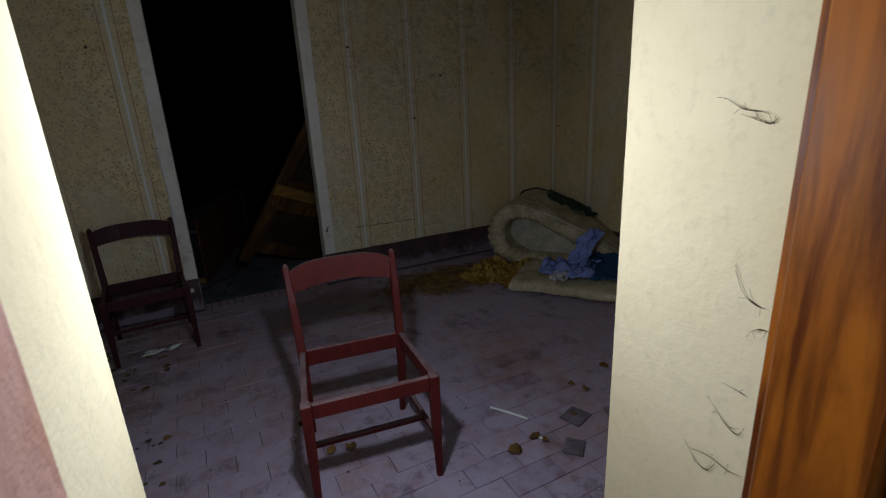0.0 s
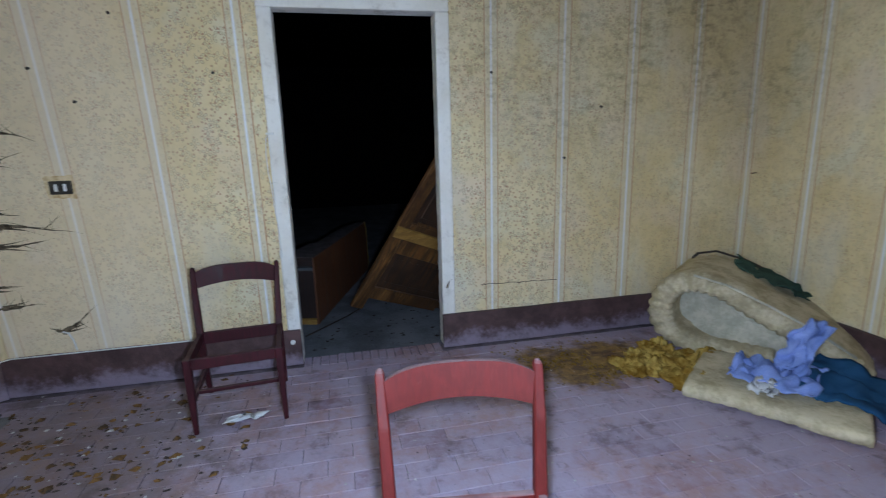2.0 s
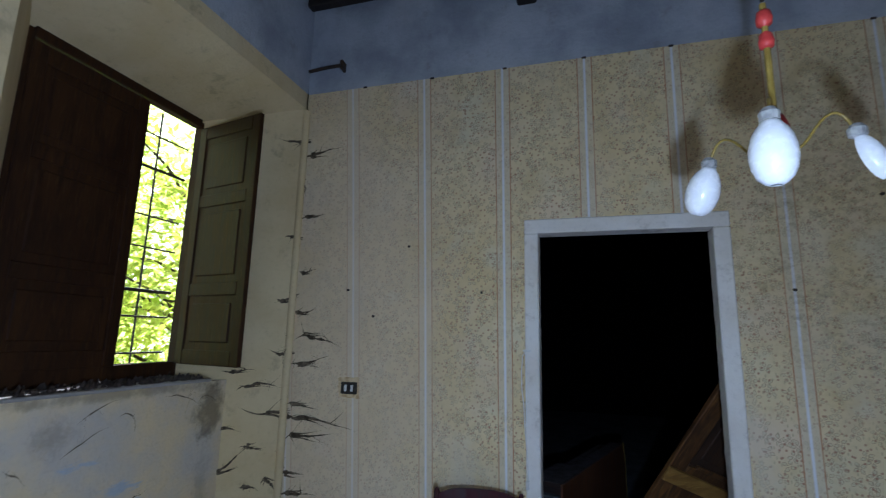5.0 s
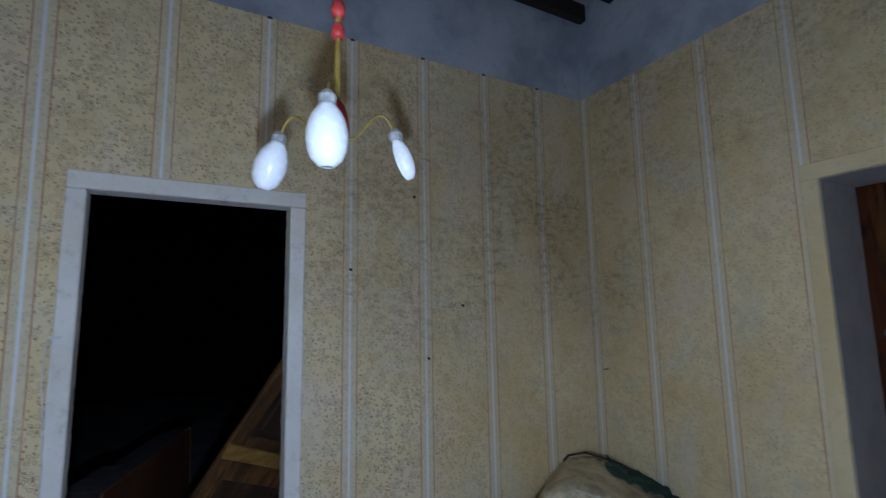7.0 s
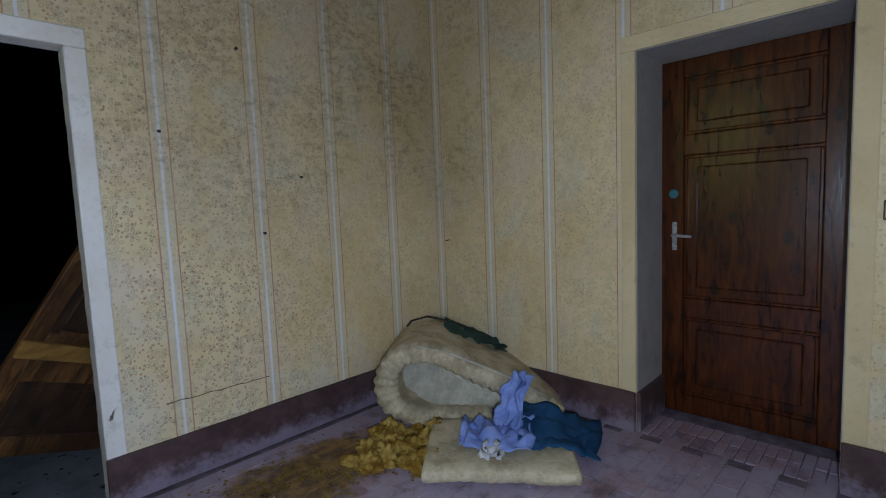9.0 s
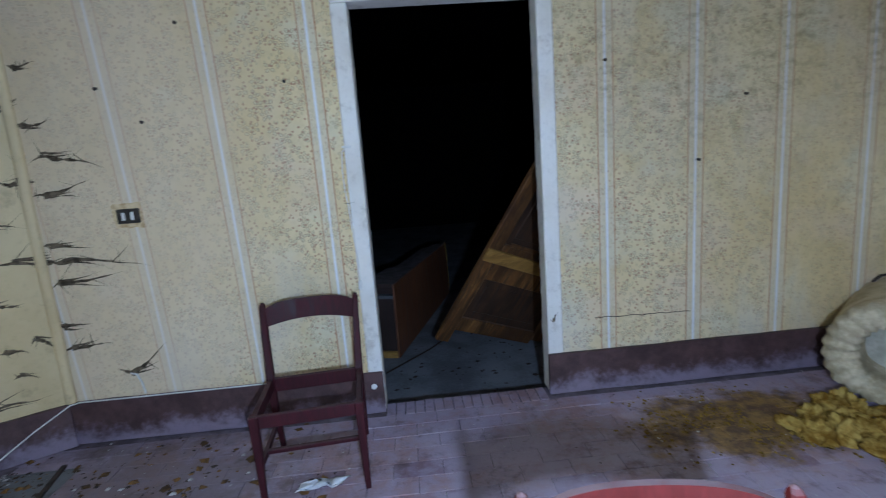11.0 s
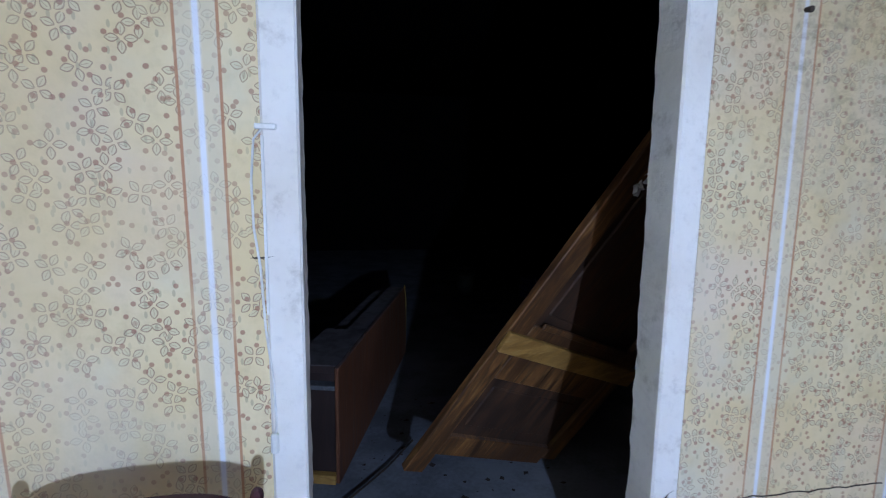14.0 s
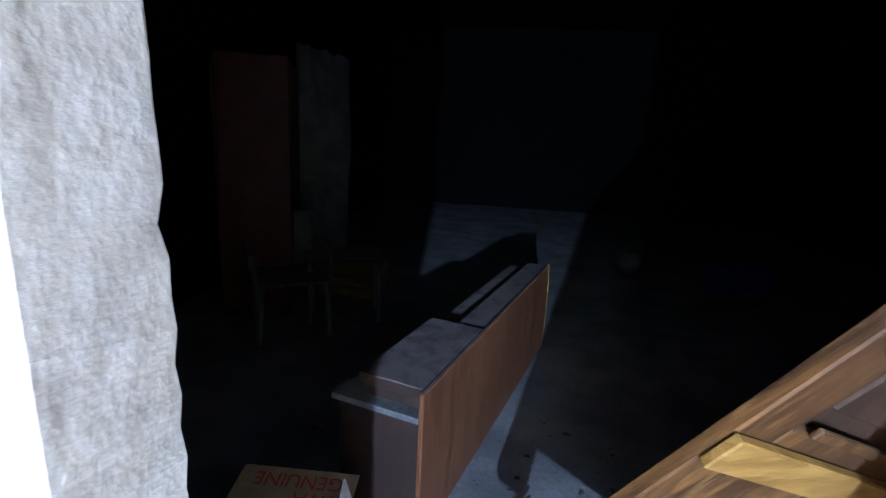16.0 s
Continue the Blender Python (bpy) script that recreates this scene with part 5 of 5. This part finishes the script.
cab = thing("cabinet", "low brown veneered cabinet, broken open, grey with dust", "cabinet", Matrix(((0.957, 0.289, 0, 0.05), (-0.289, 0.957, 0, 5.235), (0, 0, 1, FLOOR2), (0, 0, 0, 1))))
part("side_panel", block((-0.02, 0.0, 0.0), (0.0, 1.98, 0.625), 0.004), M["veneer"], cab, "orange-brown veneered side")
part("body", block((-0.37, 0.03, 0.0), (-0.02, 1.96, 0.50), 0.005), M["dark_box"], cab, "dark boarded body")
part("ledge", block((-0.385, 0.0, 0.505), (-0.021, 0.2, 0.53), 0.003), M["slab_black"], cab, "grey dusty ledge")
part("top", block((-0.29, 0.04, 0.58), (-0.021, 0.66, 0.622), 0.004), M["dark_box"], cab, "dust-covered top board")
part("top", block((-0.16, 0.661, 0.575), (-0.021, 1.97, 0.615), 0.004), M["dark_box"], cab, "narrow dust-covered top board")
part("back_panel", block((-0.28, 0.06, 0.5), (-0.022, 1.95, 0.58)), M["dark_box"], cab)
part("foot_strip", block((-0.36, -0.012, 0.0), (-0.02, 0.03, 0.05), 0.003), M["yellow_wood"], cab, "bare yellow foot strip")
tagged(part("wire", tube(bmesh.new(), [(0.6, 7.05, 0.45), (0.62, 7.1, 0.3), (0.63, 7.2, 0.0), (0.635, 7.25, -0.175)], 0.004, 5), M["brass"]), "thin bare wire hanging over the cabinet's end", "wire")
tagged(part("rod", tube(bmesh.new(), [(-0.05, 4.9, -0.172), (0.3, 5.3, -0.172), (0.47, 5.55, -0.172)], 0.006, 6), M["iron"]), "thin iron rod on the concrete floor", "rod")

carton = thing("cardboard_box", "open cardboard box with red printing and white flaps", "box", pose(-0.33, 4.82, FLOOR2, 0, 0, 3) @ Matrix.Diagonal((0.95, 1, 0.88, 1)))
for lo, hi in (((-0.22, -0.16, 0), (0.22, -0.154, 0.36)), ((-0.22, 0.154, 0), (0.22, 0.16, 0.36)), ((-0.22, -0.154, 0), (-0.214, 0.154, 0.36)), ((0.214, -0.154, 0), (0.22, 0.154, 0.36))):
    part("side", block(lo, hi, 0.001), M["card"], carton)
part("bottom", block((-0.214, -0.154, 0), (0.214, 0.154, 0.006)), M["card"], carton)
flap = part("flap", block((-0.21, 0, -0.002), (0.21, 0.17, 0.002)), M["card"], carton, "printed cardboard flap")
flap.matrix_basis = pose(0, 0.16, 0.36, 10, 0, 0)
for word, y in (("GENUINE", 0.145), ("VITA", 0.075)):
    cu = bpy.data.curves.new("print", "FONT")
    cu.body, cu.size, cu.extrude = word, 0.075, 0.0006
    ob = new("print", cu)
    ob.parent = flap
    ob.matrix_basis = pose(0.165, y, 0.003, 0, 0, 180)
    me = bpy.data.meshes.new_from_object(ob)
    bpy.data.objects.remove(ob)
    me.materials.clear()
    me.materials.append(M["ink"])
    ob = new("print", me)
    ob.parent = flap
    ob.matrix_basis = pose(0.165, y, 0.003, 0, 0, 180)
    tagged(ob, "red printed capitals")
bm = bmesh.new()
loft(bm, [[(-0.045, 0, 0), (0.05, 0.004, 0), (0.05, 0.008, 0), (-0.045, 0.004, 0)], [(-0.02, 0.0, 0.12), (0.03, 0.004, 0.12), (0.03, 0.007, 0.12), (-0.02, 0.003, 0.12)], [(-0.003, 0, 0.23), (0.003, 0.001, 0.23), (0.003, 0.003, 0.23), (-0.003, 0.002, 0.23)]])
sp = part("torn_flap", bm, M["white_cloth"], carton, "torn upright white flap")
sp.matrix_basis = pose(0.2, 0.16, 0.31, 4, 0, 30)
bm = block((-0.17, -0.13, 0.25), (0.08, 0.1, 0.35), 0.01)
part("packet", bm, M["white_cloth"], carton, "pale packet inside")

# far things, dim in the dark
ch = thing("plastic_chair", "pale plastic garden chair in the dark room", "chair", pose(-1.25, 7.0, FLOOR2, 0, 0, 35))
for x, y in ((-0.22, -0.2), (0.22, -0.2), (-0.2, 0.22), (0.2, 0.22)):
    part("leg", tube(bmesh.new(), [(x * 1.12, y * 1.12, 0), (x, y, 0.4)], [0.02, 0.026], 6), M["sheet"], ch)
part("seat", block((-0.25, -0.24, 0.4), (0.25, 0.24, 0.425), 0.012), M["sheet"], ch)
bm = bmesh.new()
loft(bm, [[(x, 0.24 + 0.03 * (1 - (x / 0.25) ** 2) + 0.12 * k, 0.425 + 0.4 * k) for x in (-0.25, -0.12, 0, 0.12, 0.25)] + [(x, 0.26 + 0.03 * (1 - (x / 0.25) ** 2) + 0.12 * k, 0.425 + 0.4 * k) for x in (0.25, 0.12, 0, -0.12, -0.25)] for k in (0, 0.5, 0.9, 1)])
part("backrest", bm, M["sheet"], ch, smooth=True)
for s in (-1, 1):
    part("armrest", tube(bmesh.new(), [(s * 0.25, -0.2, 0.42), (s * 0.27, -0.18, 0.62), (s * 0.27, 0.1, 0.64), (s * 0.25, 0.28, 0.6)], 0.018, 6), M["sheet"], ch)


def slatted_crate(label, m, material):
    ob = thing("crate", label, "crate", m, "crates in the dark room")
    for z in (0.01, 0.11, 0.21):
        for y in (-0.18, 0.17):
            part("slat", block((-0.26, y, z), (0.26, y + 0.01, z + 0.07), 0.002), material, ob)
        for x in (-0.26, 0.25):
            part("slat", block((x, -0.17, z), (x + 0.01, 0.17, z + 0.07), 0.002), material, ob)
    for x in (-0.245, 0.215):
        for y in (-0.165, 0.135):
            part("post", block((x, y, 0), (x + 0.03, y + 0.03, 0.3), 0.002), material, ob)
    part("bottom", block((-0.25, -0.17, 0.002), (0.25, 0.17, 0.012)), material, ob)
    return ob


slatted_crate("yellowed wooden fruit crate on the concrete", pose(-1.05, 7.95, FLOOR2, 0, 0, -10), M["crate"])
slatted_crate("blue plastic crate on the concrete", pose(2.75, 9.0, FLOOR2, 0, 0, 15), M["blue_plastic"])
wardrobe = thing("wardrobe", "dark red lacquered wardrobe against the wall", "wardrobe", pose(-1.95, 7.5, FLOOR2, 0, 0, -70))
part("body", block((-0.5, 0, 0.08), (0.5, 0.5, 1.95), 0.01), M["red_cabinet"], wardrobe)
for x in (-0.49, 0.005):
    dr = part("door", block((x, -0.022, 0.12), (x + 0.485, 0.0, 1.9), 0.004), M["red_cabinet"], wardrobe)
    part("knob", lathe(bmesh.new(), [(0.008, 0), (0.016, 0.015), (0.012, 0.03), (0.002, 0.034)], 10, Matrix.Translation((-0.03 if x < -0.1 else 0.03, -0.022, 1.0)) @ Matrix.Rotation(math.pi / 2, 4, "X")), M["brass"], dr)
for x in (-0.46, 0.42):
    for y in (0.03, 0.43):
        part("foot", block((x, y, 0), (x + 0.04, y + 0.04, 0.08), 0.003), M["red_cabinet"], wardrobe)
drape("dust_sheet", "pale grey dust sheet hanging on the far wall", "sheet", M["sheet"], [(-1.75, 8.3, FLOOR2), (-1.3, 8.5, FLOOR2), (-1.3, 8.55, 1.9), (-1.75, 8.35, 2.0)], 9, lift=0.05)
stand = thing("side_table", "small thin-legged table in the dark room", "table", pose(-0.95, 7.35, FLOOR2, 0, 0, 20))
part("tabletop", block((-0.3, -0.22, 0.5), (0.3, 0.22, 0.525), 0.005), M["dark_box"], stand)
for x in (-0.27, 0.25):
    for y in (-0.19, 0.17):
        part("leg", block((x, y, 0), (x + 0.025, y + 0.025, 0.5), 0.003), M["sheet"], stand)
bk = thing("bucket", "pale plastic bucket on the concrete", "bucket", pose(1.75, 9.4, FLOOR2))
part("pail", lathe(bmesh.new(), [(0.11, 0), (0.15, 0.28), (0.157, 0.285), (0.147, 0.285), (0.108, 0.01)], 18), M["sheet"], bk, smooth=True)
part("handle", tube(bmesh.new(), [(-0.15, 0, 0.27), (-0.12, -0.06, 0.37), (0, -0.09, 0.4), (0.12, -0.06, 0.37), (0.15, 0, 0.27)], 0.004, 5), M["iron"], bk)

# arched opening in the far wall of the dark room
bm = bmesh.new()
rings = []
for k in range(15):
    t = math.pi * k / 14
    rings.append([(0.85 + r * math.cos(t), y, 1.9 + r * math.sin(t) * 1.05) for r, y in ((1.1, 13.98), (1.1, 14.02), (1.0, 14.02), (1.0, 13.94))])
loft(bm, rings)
# the arch takes the same darkness-black colour as the far wall
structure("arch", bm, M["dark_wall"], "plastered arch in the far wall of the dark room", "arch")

# ---- litter on the floors ----
def crumbs(name, label, material, count, spread, size, seed, floor=0.0, flat=0.35):
    r = random.Random(seed)
    verts, faces = [], []
    while len(verts) < count * 5:
        x, y, keep = spread(r)
        if not keep:
            continue
        s, k, t = size[0] + (size[1] - size[0]) * r.random() ** 2.4, len(verts), r.uniform(0, 6.28)
        for q in range(4):
            verts.append((x + s * math.cos(t + q * 1.57) * r.uniform(0.3, 1.2), y + s * math.sin(t + q * 1.57) * r.uniform(0.25, 1), floor + 0.0025))
        verts.append((x + r.uniform(-0.3, 0.3) * s, y, floor + 0.0025 + s * flat * r.uniform(0.3, 1)))
        faces += [(k + q, k + (q + 1) % 4, k + 4) for q in range(4)]
    me = bpy.data.meshes.new(name)
    me.from_pydata(verts, [], faces)
    me.materials.append(material)
    return tagged(new(name, me), label, "litter", kind="stuff")


def all_over(r):
    return r.uniform(-1.6, 3.2), r.uniform(1.0, 3.95), True


def niche_side(r):
    x, y = r.gauss(-1.2, 0.55), r.gauss(3.0, 0.6)
    if r.random() < 0.3:
        x, y = -1.92 + abs(r.gauss(0, 0.12)), r.uniform(2.4, 3.75)
    return x, y, -1.9 < x < -0.2 and 2.0 < y < 3.95 and noise.noise((x * 4, y * 4, 0)) > -0.2


def dark_side(r):
    return r.uniform(-0.6, 1.3), r.uniform(4.15, 6.2), True


crumbs("plaster_crumbs", "white plaster crumbs scattered on the tiles", M["rubble"], 1100, all_over, (0.002, 0.012), 41)
crumbs("dark_crumbs", "dark dirt crumbs scattered on the tiles", M["dark_litter"], 600, all_over, (0.002, 0.009), 42)
crumbs("dry_leaves", "dry brown leaf bits under the window", M["leaf_litter"], 750, niche_side, (0.006, 0.042), 43, flat=0.5)
crumbs("niche_dirt", "dark earth and leaf mould under the window", M["dark_litter"], 900, niche_side, (0.004, 0.024), 46, flat=0.4)


def on_sill(r):
    return r.uniform(-2.22, -1.975), 3.62 - abs(r.gauss(0, 0.25)) if r.random() < 0.6 else r.uniform(2.57, 3.6), True


crumbs("sill_litter", "dark leaf litter on the window sill", M["dark_litter"], 800, lambda r: (lambda q: (q[0], q[1], 2.56 < q[1]))(on_sill(r)), (0.006, 0.028), 47, 1.252, 1.4)
crumbs("pale_litter", "pale paint flakes under the window", M["rubble"], 170, niche_side, (0.004, 0.03), 44)
crumbs("floor_litter", "dark leaf bits on the concrete floor", M["dark_litter"], 260, dark_side, (0.006, 0.03), 45, FLOOR2)
r = random.Random(77)
for x, y in ((1.2, 1.58), (1.22, 1.54), (1.08, 1.55), (1.63, 1.74), (1.6, 1.81), (1.44, 1.61), (1.86, 1.84), (0.42, 1.95), (0.5, 1.93), (-0.32, 3.33), (-0.96, 3.47), (0.36, 2.2)):
    bm = bmesh.new()
    bmesh.ops.create_circle(bm, cap_ends=True, segments=7, radius=r.uniform(0.016, 0.034))
    for v in bm.verts:
        v.co = Vector((v.co.x * r.uniform(0.6, 1.4), v.co.y * r.uniform(0.5, 1), 0.006 + r.uniform(0, 0.012)))
    ob = tagged(part("dry_leaf", bm, M["leaf_litter"]), "curled dry orange-brown leaf on the tiles", "leaf", "dry leaves")
    ob.matrix_basis = pose(x, y, 0, 0, 0, r.uniform(0, 360))
    ob.modifiers.new("thickness", "SOLIDIFY").thickness = 0.002
tagged(part("stick", tube(bmesh.new(), [(1.15, 1.85, 0.008), (1.2, 1.77, 0.009), (1.245, 1.69, 0.008)], 0.006, 6), M["white"]), "thin white plastic stick on the tiles", "stick")
tagged(part("stick", tube(bmesh.new(), [(1.19, 1.6, 0.007), (1.23, 1.54, 0.007)], 0.005, 6), M["white"]), "short white plastic stick on the tiles", "stick")
drape("paper_scrap", "crumpled strip of pale paper on the tiles", "paper", M["white_cloth"], [(-0.36, 3.33, 0), (-0.16, 3.36, 0), (-0.15, 3.42, 0), (-0.34, 3.40, 0)], 4, 0.002, 0.012, 8)
for x, y, a, s in ((1.44, 1.6, 20, 0.06), (1.62, 1.5, 70, 0.07), (1.3, 1.45, 40, 0.05), (1.75, 1.62, 10, 0.05)):
    bm = block((-s, -s * 0.8, 0), (s, s * 0.8, 0.006), 0.001)
    tagged(part("tile_shard", bm, M["mortar"]), "broken flat tile shard lying on the floor", "shard", "tile shards").matrix_basis = pose(x, y, 0.003, 0, 3, a)
# slate slabs let into the floor under the window
for (x0, y0, x1, y1) in ((-1.94, 3.25, -1.5, 3.74), (-1.93, 2.72, -1.44, 3.235), (-1.92, 2.4, -1.4, 2.705)):
    ob = part("floor_slab", block((x0, y0, -0.01), (x1, y1, 0.0015), 0.001), M["slab_black"])
    tagged(ob, "grey slate slab let into the floor under the window", "slab", "slate slabs", "structure")
tagged(part("floor_strip", block((-0.012, -0.64, 0), (0.012, 0.64, 0.012), 0.002), M["iron"]), "dark iron strip beside the slate slabs", "strip").matrix_basis = pose(-1.46, 3.14, 0, 0, 0, 12)

# ---- clay tiles and bricks, piece by piece ----
def piece_mesh(name, sx, sy, z0, z1, material, bevel=0.003):
    return mesh_of(block((-sx / 2, -sy / 2, z0), (sx / 2, sy / 2, z1), bevel), name, material)


floor = thing("floor", "worn clay tiles in running bond under grey dust", "floor", kind="structure")
TX, TY = 0.224, 0.112
tile_mesh = piece_mesh("tile", TX - 0.003, TY - 0.003, -0.012, 0.0, M["tile"], 0.0012)
r = random.Random(9)
rest = []
count = 0
for j in range(int((3.95 - 0.62) / TY) + 1):
    y = 3.93 - (j + 0.5) * TY
    for i in range(-1, 23):
        x = XL - 0.3 + (i + 0.5 * (j % 2)) * TX + TX / 2
        inside = (XL - 0.0 if y < 2.16 else -1.97) + TX / 2 - 0.06 < x < XR - TX / 2 + 0.06
        if y < YF:
            inside = -0.05 + TX / 2 - 0.03 < x < 0.955 - TX / 2 + 0.03
        if not inside:
            continue
        tilt = (r.gauss(0, 0.25), r.gauss(0, 0.2), r.gauss(0, 0.25))
        dz = r.uniform(-0.0025, 0.001)
        if -0.95 < x < 1.75 and y > 1.5 and count < 300:
            ob = new("tile", tile_mesh)
            ob.parent = floor
            ob.matrix_basis = pose(x, y, dz, *tilt)
            count += 1
        else:
            rest.append(pose(x, y, dz, *tilt))
src = tile_mesh
vs = [v.co.copy() for v in src.vertices]
fs = [tuple(f.vertices) for f in src.polygons]
verts, faces = [], []
for m in rest:
    k = len(verts)
    verts += [m @ v for v in vs]
    faces += [tuple(k + q for q in f) for f in fs]
me = bpy.data.meshes.new("tile_field")
me.from_pydata(verts, [], faces)
me.materials.append(M["tile_rest"])
ob = tagged(new("tile_field", me), "worn clay tiles under grey dust", kind="stuff")
ob.parent = floor
sill = thing("threshold", "row of worn bricks on edge across the dark doorway", "threshold", kind="structure")
brick_mesh = piece_mesh("brick", 0.05, 0.145, -0.03, 0.0, M["tile"], 0.004)
for i in range(17):
    ob = new("brick", brick_mesh)
    ob.parent = sill
    ob.matrix_basis = pose(0.028 + i * 0.0545, 4.004, r.uniform(-0.004, 0.001), r.gauss(0, 0.8), r.gauss(0, 0.8), r.gauss(0, 0.8))
sill = thing("threshold", "row of worn bricks on edge before the pine door", "threshold", kind="structure")
brick_mesh = piece_mesh("brick", 0.15, 0.05, -0.03, 0.0, M["tile"], 0.004)
for k in range(2):
    for i in range(17):
        ob = new("brick", brick_mesh)
        ob.parent = sill
        ob.matrix_basis = pose(3.345 + 0.155 * k, 1.49 + i * 0.0545, r.uniform(-0.004, 0.001), r.gauss(0, 0.8), r.gauss(0, 0.8), r.gauss(0, 0.8))
